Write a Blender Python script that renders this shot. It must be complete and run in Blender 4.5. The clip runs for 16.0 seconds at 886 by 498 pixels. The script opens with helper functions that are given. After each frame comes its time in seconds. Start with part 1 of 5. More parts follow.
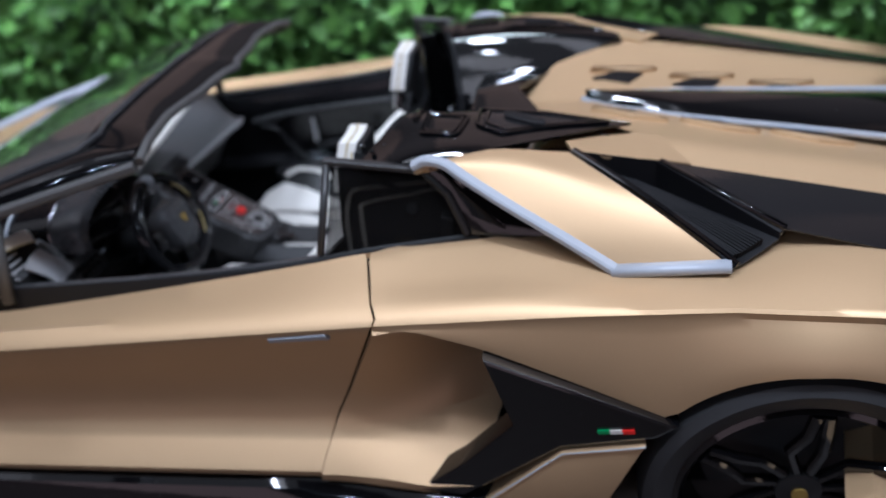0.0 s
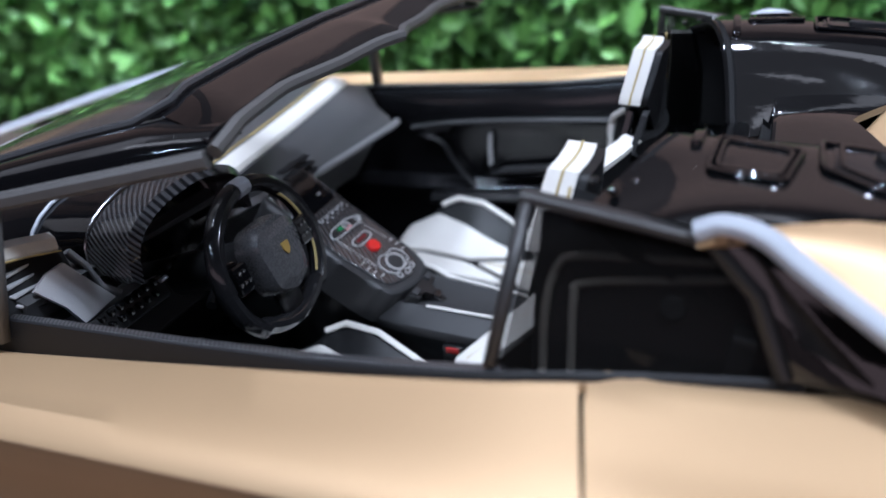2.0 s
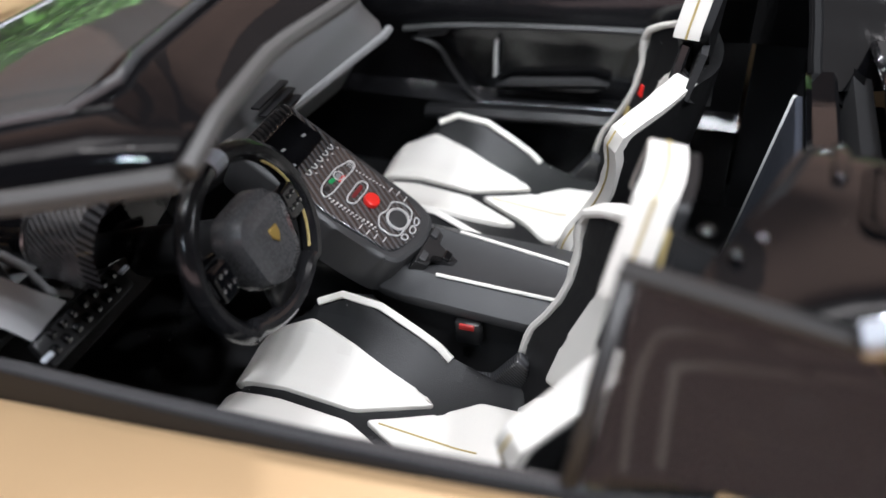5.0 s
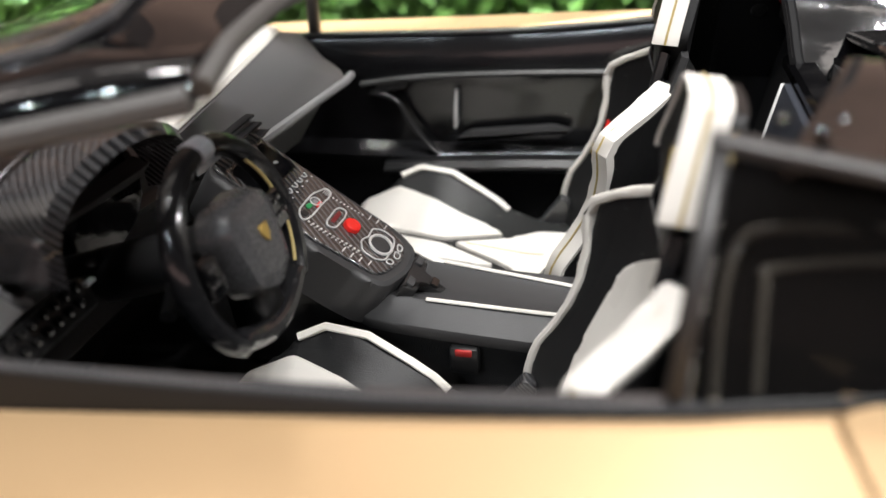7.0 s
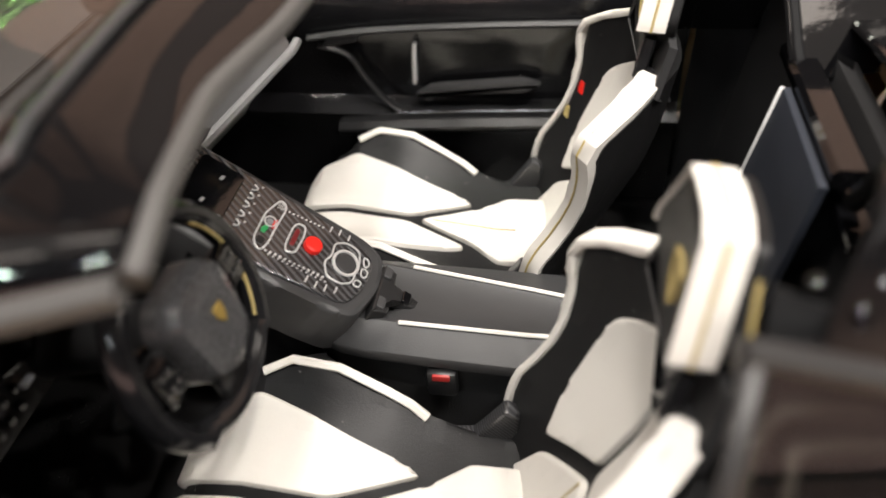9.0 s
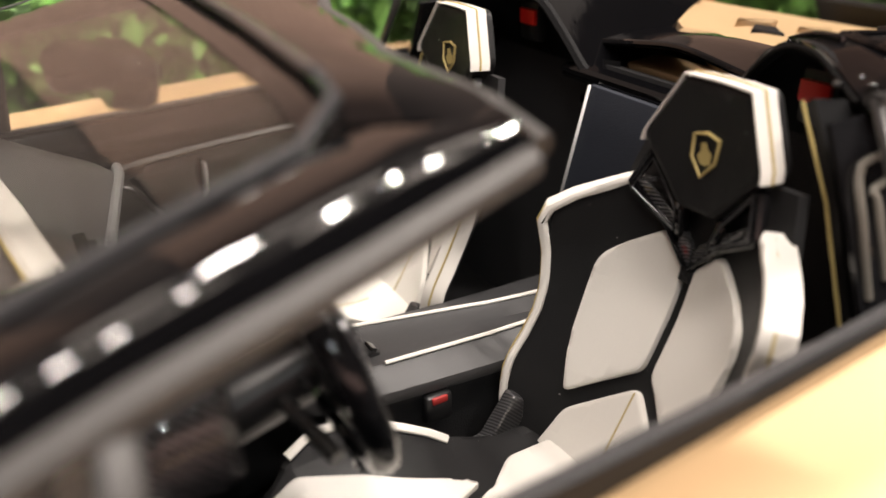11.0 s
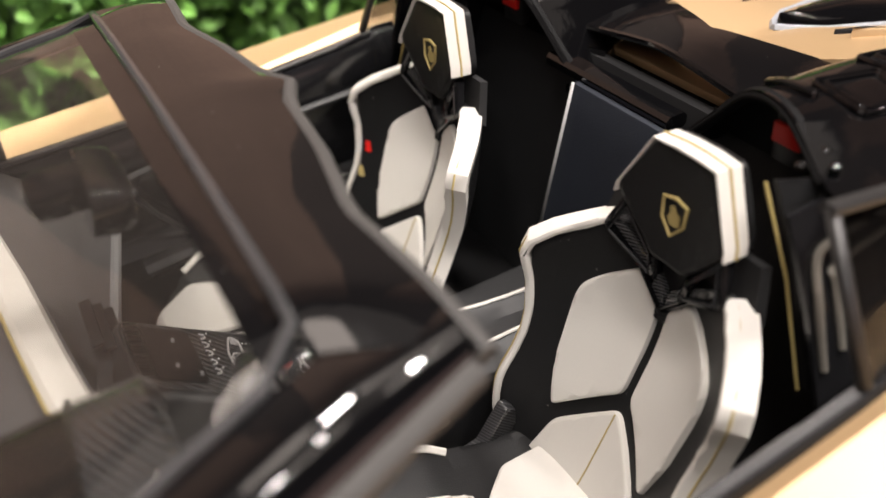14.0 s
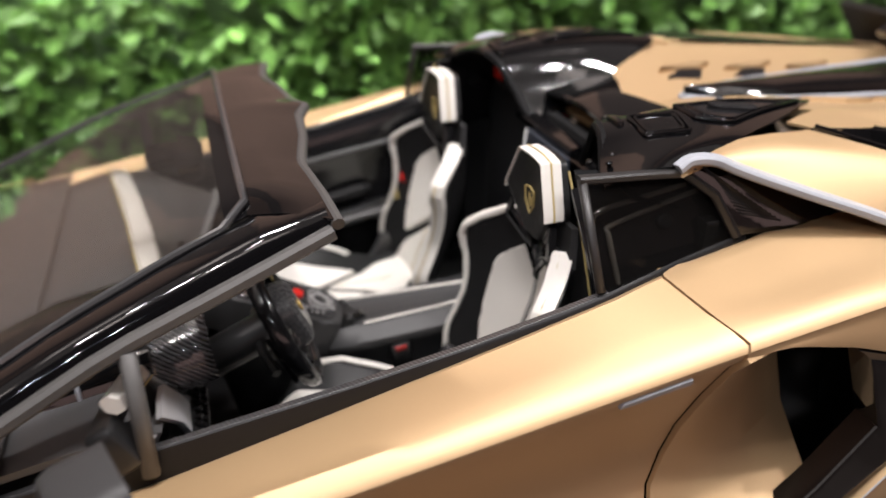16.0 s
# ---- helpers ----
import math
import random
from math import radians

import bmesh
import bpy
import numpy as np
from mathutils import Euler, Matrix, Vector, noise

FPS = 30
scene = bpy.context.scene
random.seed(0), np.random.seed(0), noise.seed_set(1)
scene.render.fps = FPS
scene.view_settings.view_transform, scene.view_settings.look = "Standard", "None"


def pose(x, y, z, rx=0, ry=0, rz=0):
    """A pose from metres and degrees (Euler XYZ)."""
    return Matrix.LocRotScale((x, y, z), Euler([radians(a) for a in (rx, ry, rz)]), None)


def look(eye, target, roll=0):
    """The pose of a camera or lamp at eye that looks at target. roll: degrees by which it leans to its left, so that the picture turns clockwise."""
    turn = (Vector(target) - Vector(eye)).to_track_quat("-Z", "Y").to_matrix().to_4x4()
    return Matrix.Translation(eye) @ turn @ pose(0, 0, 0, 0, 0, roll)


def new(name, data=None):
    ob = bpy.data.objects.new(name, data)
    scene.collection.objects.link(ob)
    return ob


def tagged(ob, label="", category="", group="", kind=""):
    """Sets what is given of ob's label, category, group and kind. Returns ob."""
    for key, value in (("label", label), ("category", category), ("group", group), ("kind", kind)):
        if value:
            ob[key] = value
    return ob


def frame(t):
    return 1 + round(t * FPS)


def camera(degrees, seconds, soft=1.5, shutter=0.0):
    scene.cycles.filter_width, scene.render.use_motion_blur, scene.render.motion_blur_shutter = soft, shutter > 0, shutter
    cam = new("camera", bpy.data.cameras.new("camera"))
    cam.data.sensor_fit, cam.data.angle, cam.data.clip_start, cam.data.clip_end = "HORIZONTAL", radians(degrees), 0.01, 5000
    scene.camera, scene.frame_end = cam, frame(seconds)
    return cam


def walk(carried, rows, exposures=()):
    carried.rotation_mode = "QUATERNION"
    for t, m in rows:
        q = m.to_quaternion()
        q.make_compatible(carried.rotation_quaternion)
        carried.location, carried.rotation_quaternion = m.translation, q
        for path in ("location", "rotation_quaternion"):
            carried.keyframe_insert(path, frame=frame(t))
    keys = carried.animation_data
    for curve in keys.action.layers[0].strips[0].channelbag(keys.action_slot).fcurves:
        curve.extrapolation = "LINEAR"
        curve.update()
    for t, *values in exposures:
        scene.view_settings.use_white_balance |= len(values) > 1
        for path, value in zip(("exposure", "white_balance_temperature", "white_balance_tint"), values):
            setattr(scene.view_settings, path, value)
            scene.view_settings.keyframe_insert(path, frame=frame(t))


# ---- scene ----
# A 1:18 die-cast roadster before an artificial hedge. All numbers are in metres of the full-size car; S brings them to the model.
S = 1 / 18

PATH = [
    (0, 0.966, -2.294, 1.846, 8.55, -30.68, 8.60),
    (0.2, 1.055, -2.149, 1.664, 12.61, -28.17, 8.77),
    (0.4, 1.074, -1.983, 1.528, 15.75, -26.38, 8.65),
    (0.5, 1.044, -1.961, 1.515, 16.61, -25.72, 8.13),
    (0.8, 0.977, -1.917, 1.391, 18.61, -22.85, 7.59),
    (1, 0.852, -1.814, 1.395, 20.03, -23.65, 7.38),
    (1.5, 0.662, -1.631, 1.440, 21.66, -24.45, 5.59),
    (2, 0.597, -1.525, 1.507, 21.70, -26.58, 5.14),
    (2.5, 0.545, -1.408, 1.502, 21.69, -30.04, 5.26),
    (3, 0.520, -1.386, 1.505, 21.95, -31.02, 5.42),
    (3.5, 0.450, -1.377, 1.544, 20.50, -33.31, 5.13),
    (4, 0.377, -1.215, 1.580, 19.29, -37.76, 5.02),
    (4.2, 0.371, -1.164, 1.605, 19.67, -39.30, 4.25),
    (6.3, 0.292, -1.302, 1.470, 15.16, -31.61, 3.70),
    (6.5, 0.260, -1.282, 1.421, 13.38, -30.09, 3.21),
    (7, 0.226, -1.294, 1.359, 12.38, -28.79, 2.66),
    (7.5, 0.212, -1.246, 1.379, 11.89, -30.32, 2.62),
    (8, 0.190, -1.070, 1.447, 12.13, -37.37, 3.44),
    (8.5, 0.177, -1.029, 1.465, 11.84, -39.13, 3.62),
    (9, 0.162, -1.040, 1.548, 8.27, -39.80, 3.13),
    (9.2, 0.125, -1.088, 1.522, 5.56, -39.89, 3.23),
    (11.3, -0.682, -1.155, 1.353, -32.70, -25.76, 0.79),
    (11.5, -0.717, -1.130, 1.342, -33.62, -26.17, 0.42),
    (12, -0.695, -1.089, 1.364, -33.99, -28.63, 1.47),
    (12.5, -0.612, -1.116, 1.427, -33.84, -30.65, 1.63),
    (13, -0.529, -1.079, 1.584, -32.22, -34.10, 3.85),
    (13.5, -0.500, -1.049, 1.669, -32.01, -35.47, 4.23),
    (14, -0.444, -1.078, 1.685, -30.05, -37.92, 4.99),
    (14.5, -0.400, -1.087, 1.642, -28.95, -40.46, 5.15),
    (15, -0.395, -1.107, 1.619, -28.02, -41.81, 4.95),
    (15.5, -0.413, -1.269, 1.658, -26.59, -37.23, 4.76),
    (15.6, -0.412, -1.398, 1.674, -25.41, -34.62, 5.41),
    (15.8, -0.370, -1.661, 1.718, -22.35, -31.65, 5.81),
    (16, -0.309, -1.925, 1.776, -17.67, -29.22, 7.26),
]
cam = camera(57.76, 16.0, shutter=0.3)
cam.data.dof.use_dof = True
cam.data.dof.focus_distance = 1.5 * S
cam.data.dof.aperture_fstop = cam.data.lens * 0.001 / (0.026 * S)
walk(cam, [(t, pose(x * S, y * S, z * S, 90 + pitch, roll, yaw)) for t, x, y, z, yaw, pitch, roll in PATH],
     [(0, -0.40, 4980, 6), (1.0, -0.27, 5030, 6), (2.5, 0.03, 4900, 6), (4, 0.27, 5300, 5), (6.5, 0.36, 5950, 4), (9, 0.55, 6450, 5), (11.5, 0.44, 6750, 9), (13.5, 0.35, 6600, 8), (16, 0.13, 6200, 9)])

# ---- light ----
world = bpy.data.worlds.new("hall")
scene.world = world
world.use_nodes = True
world.node_tree.nodes["Background"].inputs[0].default_value = (0.50, 0.44, 0.40, 1)
world.node_tree.nodes["Background"].inputs[1].default_value = 0.12


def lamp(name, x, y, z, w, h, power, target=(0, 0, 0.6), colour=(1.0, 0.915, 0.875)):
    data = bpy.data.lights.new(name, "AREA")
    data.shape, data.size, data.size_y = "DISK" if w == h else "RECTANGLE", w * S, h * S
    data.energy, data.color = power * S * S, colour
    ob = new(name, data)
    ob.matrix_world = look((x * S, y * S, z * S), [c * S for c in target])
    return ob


for x, y, w, h, p in ((3.2, -2.9, 0.3, 0.3, 290), (4.5, -2.1, 0.3, 0.3, 270), (6.0, -2.9, 0.4, 0.3, 310), (7.3, -1.8, 0.3, 0.3, 290)):
    lamp("ceiling_spot", x, y, 10.0, w, h, p)
for x, y, w, h, p in ((-3.9, -3.9, 0.5, 0.5, 90), (-2.7, -2.8, 0.4, 0.4, 70), (-1.6, -3.3, 0.5, 0.4, 110), (-0.5, -4.1, 0.4, 0.4, 80), (0.4, -2.9, 0.3, 0.3, 50)):
    lamp("ceiling_spot", x, y, 10.5, w, h, p)
for k, (x, y, w, h) in enumerate(((-15, -9.5, 5, 3), (-6.5, -8.5, 4, 4), (1.5, -10, 6, 3), (9, -8.8, 4, 4), (16.5, -9.6, 5, 3), (-10, 1, 6, 3), (-2.5, 2.2, 4, 4), (6, 1.2, 6, 3), (14, 2, 4, 3))):
    lamp("ceiling_panel", x, y, 22.5, w, h, 150, (x, y, 0), (1.0, 0.86, 0.78))
# unseen warm fill added low in the south to brighten the undercut doors
lamp("south_fill", 0, -29.5, 4.7, 56, 8.6, 1500, (0, 0, 2.0), (1.0, 0.64, 0.57))
lamp("ceiling_panel", -27, -4, 22.4, 21, 15, 750, (-27, -4, 0), (1.0, 0.84, 0.76))
lamp("ceiling_wash", 0, -3.5, 22.8, 44, 19, 850, (0, -3.5, 0), (1.0, 0.86, 0.78))
# extra spot added to brighten the hedge
lamp("ceiling_spot", 0.5, 0.2, 11.0, 0.9, 0.6, 560, (0.5, 2.6, 0.8))


# fill lamps added over the hedge, kept narrow to spare the car
for x, p in ((-3.2, 190), (0.6, 125), (4.2, 100)):
    lamp("hedge_fill", x, 1.9, 8.0, 3.4, 0.3, p, (x, 2.75, 0.9), (1.0, 0.97, 0.86)).data.spread = radians(42)
for x, y in ((-7.0, -11.8), (-5.0, -11.7), (-3.4, -13.2), (-1.6, -13.7)):
    lamp("ceiling_spot", x, y, 10.5, 0.22, 0.22, 70, colour=(0.95, 0.97, 1.0))


# ---- materials ----
def material(name, base, rough=0.5, metal=0.0, vary=0.12, scale=30.0, bump=0.0, bump_scale=200.0, coat=0.0, spec=0.5, rough_vary=0.08, per_piece=0.0, dust=0.0):
    m = bpy.data.materials.new(name)
    m.use_nodes = True
    n, l = m.node_tree.nodes, m.node_tree.links
    b = n["Principled BSDF"]
    b.inputs["Metallic"].default_value = metal
    b.inputs["Coat Weight"].default_value = coat
    b.inputs["Coat Roughness"].default_value = 0.04
    b.inputs["Specular IOR Level"].default_value = spec
    tc = n.new("ShaderNodeTexCoord")
    big = n.new("ShaderNodeTexNoise")
    big.inputs["Scale"].default_value = scale / 6 / S
    big.inputs["Detail"].default_value = 4
    fine = n.new("ShaderNodeTexNoise")
    fine.inputs["Scale"].default_value = scale * 6 / S
    fine.inputs["Detail"].default_value = 3
    l.new(tc.outputs["Object"], big.inputs["Vector"])
    l.new(tc.outputs["Object"], fine.inputs["Vector"])
    add = n.new("ShaderNodeMath")
    add.operation = "MULTIPLY_ADD"
    add.inputs[1].default_value = 0.5
    l.new(fine.outputs["Fac"], add.inputs[0])
    half = n.new("ShaderNodeMath")
    half.operation = "MULTIPLY"
    half.inputs[1].default_value = 0.5
    l.new(big.outputs["Fac"], half.inputs[0])
    l.new(half.outputs[0], add.inputs[2])
    ramp = n.new("ShaderNodeMix")
    ramp.data_type = "RGBA"
    ramp.inputs["A"].default_value = tuple(c * (1 - vary) for c in base) + (1,)
    ramp.inputs["B"].default_value = tuple(min(1, c * (1 + vary)) for c in base) + (1,)
    l.new(add.outputs[0], ramp.inputs["Factor"])
    colour = ramp.outputs["Result"]
    if per_piece:
        info = n.new("ShaderNodeObjectInfo") if per_piece > 0 else n.new("ShaderNodeNewGeometry")
        hsv = n.new("ShaderNodeHueSaturation")
        mr = n.new("ShaderNodeMapRange")
        mr.inputs["To Min"].default_value, mr.inputs["To Max"].default_value = 1 - abs(per_piece), 1 + abs(per_piece)
        l.new(info.outputs["Random" if per_piece > 0 else "Random Per Island"], mr.inputs["Value"])
        l.new(mr.outputs["Result"], hsv.inputs["Value"])
        l.new(colour, hsv.inputs["Color"])
        colour = hsv.outputs["Color"]
    if dust:
        # scattered pale specks of dust
        vo = n.new("ShaderNodeTexVoronoi")
        vo.inputs["Scale"].default_value = 45 / S
        l.new(tc.outputs["Object"], vo.inputs["Vector"])
        sep = n.new("ShaderNodeSeparateColor")
        l.new(vo.outputs["Color"], sep.inputs["Color"])
        reach = n.new("ShaderNodeMath")
        reach.operation = "MULTIPLY"
        reach.inputs[1].default_value = dust
        l.new(sep.outputs[0], reach.inputs[0])
        spot = n.new("ShaderNodeMath")
        spot.operation = "LESS_THAN"
        l.new(vo.outputs["Distance"], spot.inputs[0])
        l.new(reach.outputs[0], spot.inputs[1])
        fleck = n.new("ShaderNodeMix")
        fleck.data_type = "RGBA"
        fleck.inputs["B"].default_value = (0.45, 0.44, 0.42, 1)
        l.new(spot.outputs[0], fleck.inputs["Factor"])
        l.new(colour, fleck.inputs["A"])
        colour = fleck.outputs["Result"]
    l.new(colour, b.inputs["Base Color"])
    rr = n.new("ShaderNodeMapRange")
    rr.inputs["To Min"].default_value, rr.inputs["To Max"].default_value = max(0.01, rough - rough_vary), min(1, rough + rough_vary)
    l.new(add.outputs[0], rr.inputs["Value"])
    l.new(rr.outputs["Result"], b.inputs["Roughness"])
    if bump:
        grain = n.new("ShaderNodeTexNoise")
        grain.inputs["Scale"].default_value = bump_scale / S
        l.new(tc.outputs["Object"], grain.inputs["Vector"])
        bp = n.new("ShaderNodeBump")
        bp.inputs["Strength"].default_value = bump
        bp.inputs["Distance"].default_value = 0.004 * S
        l.new(grain.outputs["Fac"], bp.inputs["Height"])
        l.new(bp.outputs["Normal"], b.inputs["Normal"])
    return m


def carbon_material(name, rough=0.18, scale=80.0):
    m = material(name, (0.02, 0.02, 0.021), rough, 0.0, coat=1.0, rough_vary=0.03)
    n, l = m.node_tree.nodes, m.node_tree.links
    b = n["Principled BSDF"]
    tc = n.new("ShaderNodeTexCoord")
    mp = n.new("ShaderNodeVectorMath")
    mp.operation = "DOT_PRODUCT"
    mp.inputs[1].default_value = (0.67, 0.33, 0.67)
    wave = n.new("ShaderNodeTexWave")
    wave.inputs["Scale"].default_value = scale / 2 / S
    wave.inputs["Distortion"].default_value = 0.4
    mix = n.new("ShaderNodeMix")
    mix.data_type = "RGBA"
    mix.inputs["A"].default_value = (0.007, 0.007, 0.008, 1)
    mix.inputs["B"].default_value = (0.065, 0.065, 0.068, 1)
    l.new(tc.outputs["Object"], mp.inputs[0])
    l.new(mp.outputs["Value"], wave.inputs["Vector"])
    l.new(wave.outputs["Fac"], mix.inputs["Factor"])
    l.new(mix.outputs["Result"], b.inputs["Base Color"])
    bp = n.new("ShaderNodeBump")
    bp.inputs["Strength"].default_value = 0.35
    bp.inputs["Distance"].default_value = 0.003 * S
    l.new(wave.outputs["Fac"], bp.inputs["Height"])
    l.new(bp.outputs["Normal"], b.inputs["Normal"])
    return m


def glass_material(name, tint, rough=0.01, gloss=0.04, film=0.0):
    m = bpy.data.materials.new(name)
    m.use_nodes = True
    n, l = m.node_tree.nodes, m.node_tree.links
    n.remove(n["Principled BSDF"])
    out = n["Material Output"]
    tr, gl, mix, fr = n.new("ShaderNodeBsdfTransparent"), n.new("ShaderNodeBsdfGlossy"), n.new("ShaderNodeMixShader"), n.new("ShaderNodeLayerWeight")
    tr.inputs["Color"].default_value = (*tint, 1)
    gl.inputs["Roughness"].default_value = rough
    gl.inputs["Color"].default_value = (0.9, 0.9, 0.9, 1)
    fr.inputs["Blend"].default_value = 0.5
    power = n.new("ShaderNodeMath")
    power.operation = "POWER"
    power.inputs[1].default_value = 5.0
    l.new(fr.outputs["Facing"], power.inputs[0])
    sheen = n.new("ShaderNodeMath")
    sheen.operation = "MULTIPLY_ADD"
    sheen.inputs[1].default_value, sheen.inputs[2].default_value = 1.0, gloss
    l.new(power.outputs[0], sheen.inputs[0])
    l.new(sheen.outputs[0], mix.inputs["Fac"])
    l.new(tr.outputs[0], mix.inputs[1])
    l.new(gl.outputs[0], mix.inputs[2])
    # thin uneven pale diffuse film over the moulded pane
    haze, cover, noise, share = n.new("ShaderNodeBsdfDiffuse"), n.new("ShaderNodeMixShader"), n.new("ShaderNodeTexNoise"), n.new("ShaderNodeMath")
    haze.inputs["Color"].default_value = (0.62, 0.58, 0.54, 1)
    noise.inputs["Scale"].default_value = 9 / S
    noise.inputs["Detail"].default_value = 6
    share.operation = "MULTIPLY"
    share.inputs[1].default_value = film * 2
    l.new(noise.outputs["Fac"], share.inputs[0])
    l.new(share.outputs[0], cover.inputs["Fac"])
    l.new(mix.outputs[0], cover.inputs[1])
    l.new(haze.outputs[0], cover.inputs[2])
    l.new(cover.outputs[0], out.inputs["Surface"])
    return m


GOLD = material("satin_gold_paint", (0.53, 0.365, 0.20), 0.50, 0.55, 0.06, 40, 0.05, 900, coat=0.25, rough_vary=0.05)
GOLD.node_tree.nodes["Principled BSDF"].inputs["Coat Roughness"].default_value = 0.42
GLOSS = material("gloss_black", (0.003, 0.003, 0.0035), 0.05, 0.0, 0.2, 30, 0.06, 45, coat=0.3, rough_vary=0.02, dust=0.04)
SATIN = material("satin_black_plastic", (0.013, 0.013, 0.0135), 0.30, 0.0, 0.2, 30, 0.08, 500, spec=0.4)
LINING = material("polished_black_plastic", (0.010, 0.010, 0.011), 0.15, 0.0, 0.2, 30, 0.05, 120, spec=0.5, rough_vary=0.06, dust=0.03)
VENT = material("dull_black_vent", (0.005, 0.005, 0.006), 0.5, 0.0, 0.2, 30, 0.08, 500, spec=0.25)
SOFT = material("black_leather", (0.012, 0.012, 0.0125), 0.40, 0.0, 0.25, 40, 0.15, 420, spec=0.2, dust=0.06)
DASH = material("grey_soft_plastic", (0.034, 0.034, 0.035), 0.45, 0.0, 0.15, 40, 0.12, 500, spec=0.35)
DASHTOP = material("mid_grey_dash_skin", (0.070, 0.070, 0.072), 0.36, 0.0, 0.12, 40, 0.10, 500)
SEAL = material("grey_rubber_seal", (0.009, 0.009, 0.010), 0.5, 0.0, 0.2, 30, 0.1, 300, spec=0.2, dust=0.03)
PSEAL = material("grey_pillar_seal", (0.065, 0.062, 0.060), 0.5, 0.0, 0.2, 30, 0.1, 300)
FRAME = material("dark_grey_window_frame", (0.026, 0.025, 0.025), 0.4, 0.0, 0.2, 30, 0.1, 300, spec=0.4)
RUBBER = material("tyre_rubber", (0.016, 0.016, 0.017), 0.62, 0.0, 0.2, 30, 0.15, 300)
WHITE = material("white_leather", (0.66, 0.635, 0.59), 0.5, 0.0, 0.04, 40, 0.10, 500)
TRIM = material("pale_grey_paint", (0.35, 0.37, 0.41), 0.35, 0.0, 0.04, 30)
GREYP = material("mid_grey_plastic", (0.20, 0.20, 0.205), 0.5, 0.0, 0.15, 60, 0.3, 500)
SILVERP = material("silver_grey_plastic", (0.42, 0.42, 0.43), 0.38, 0.15, 0.12, 60, 0.3, 500)
STITCH = material("gold_thread", (0.42, 0.33, 0.13), 0.6, 0.1, 0.2, 200)
CARBON = carbon_material("carbon_weave", 0.16, 75)
FINEWEAVE = carbon_material("fine_carbon_weave", 0.2, 130)
MESH = carbon_material("ribbed_black_mesh", 0.35, 110)
DULLCHROME = material("dull_chrome", (0.35, 0.35, 0.36), 0.25, 1.0, 0.05, 30)
BEADING = material("polished_grey_bead", (0.045, 0.045, 0.047), 0.12, 0.0, 0.2, 30, coat=0.4, rough_vary=0.04)
PADDING = material("dull_black_padding", (0.006, 0.006, 0.0065), 0.6, 0.0, 0.25, 40, 0.15, 420, spec=0.12)
HORN = material("grey_horn_pad", (0.05, 0.05, 0.052), 0.27, 0.0, 0.12, 40, 0.04, 400)
SILVER = material("silver_print", (0.62, 0.62, 0.62), 0.4, 0.4, 0.05, 60)
RED = material("red_plastic", (0.62, 0.015, 0.010), 0.35, 0.0, 0.08, 60)
BUCKLE = material("buckle_red_plastic", (0.35, 0.02, 0.018), 0.4, 0.0, 0.1, 60)
DULLRED = material("dull_red_plastic", (0.12, 0.008, 0.010), 0.4, 0.0, 0.1, 60)
GREEN = material("green_enamel", (0.02, 0.25, 0.07), 0.4, 0.0, 0.08, 60)
NAVY = material("blue_grey_carpet", (0.013, 0.017, 0.027), 0.7, 0.0, 0.2, 60, 0.3, 300)
CARPET = material("black_carpet", (0.011, 0.011, 0.012), 0.85, 0.0, 0.3, 60, 0.3, 300)
BADGE = material("gold_badge", (0.55, 0.38, 0.10), 0.3, 0.7, 0.1, 100)
GLASS = glass_material("clear_windscreen", (0.82, 0.815, 0.80), gloss=0.045, film=0.006)
# gloss black bead, its glints put into a paler base colour
BEAD_GLINT = material("glint_toned_bead", (0.20, 0.185, 0.16), 0.16, 0.0, 0.15, 30, coat=0.4, rough_vary=0.04)
DARKGLASS = glass_material("dark_tinted_glass", (0.46, 0.455, 0.45), gloss=0.028, film=0.003)
LEAF = material("hedge_leaf", (0.085, 0.185, 0.036), 0.55, 0.0, 0.25, 8, 0.1, 60, spec=0.3, per_piece=-0.4)
# mat green darkened to stand for shade in the leaf gaps
GAP_SHADE = material("hedge_shade", (0.036, 0.075, 0.020), 0.9, 0.0, 0.4, 10, 0.4, 40)
TABLE = material("dark_display_board", (0.040, 0.028, 0.023), 0.45, 0.0, 0.15, 4, 0.08, 120)
BACK = material("uneven_brown_reflector", (0.29, 0.195, 0.15), 0.8, 0.0, 0.7, 2.5, 0.1, 20)
WALL = material("dim_brown_wall", (0.09, 0.07, 0.06), 0.8, 0.0, 0.2, 1, 0.1, 20)


# ---- building helpers ----
def part(name, bm, mat, parent=None, label="", flat=False, sharp=35):
    bmesh.ops.remove_doubles(bm, verts=bm.verts, dist=1e-6)
    bmesh.ops.recalc_face_normals(bm, faces=bm.faces)
    for f in bm.faces:
        f.smooth = not flat and len(f.verts) < 5
    lim = radians(sharp)
    for e in bm.edges:
        if len(e.link_faces) == 2:
            e.smooth = e.calc_face_angle(0) < lim
    bmesh.ops.scale(bm, vec=(S, S, S), verts=bm.verts)
    me = bpy.data.meshes.new(name)
    bm.to_mesh(me)
    bm.free()
    me.materials.append(mat)
    ob = new(name, me)
    if parent:
        ob.parent = parent
    if label:
        ob["label"] = label
    return ob


def V(*a):
    return Vector(a)


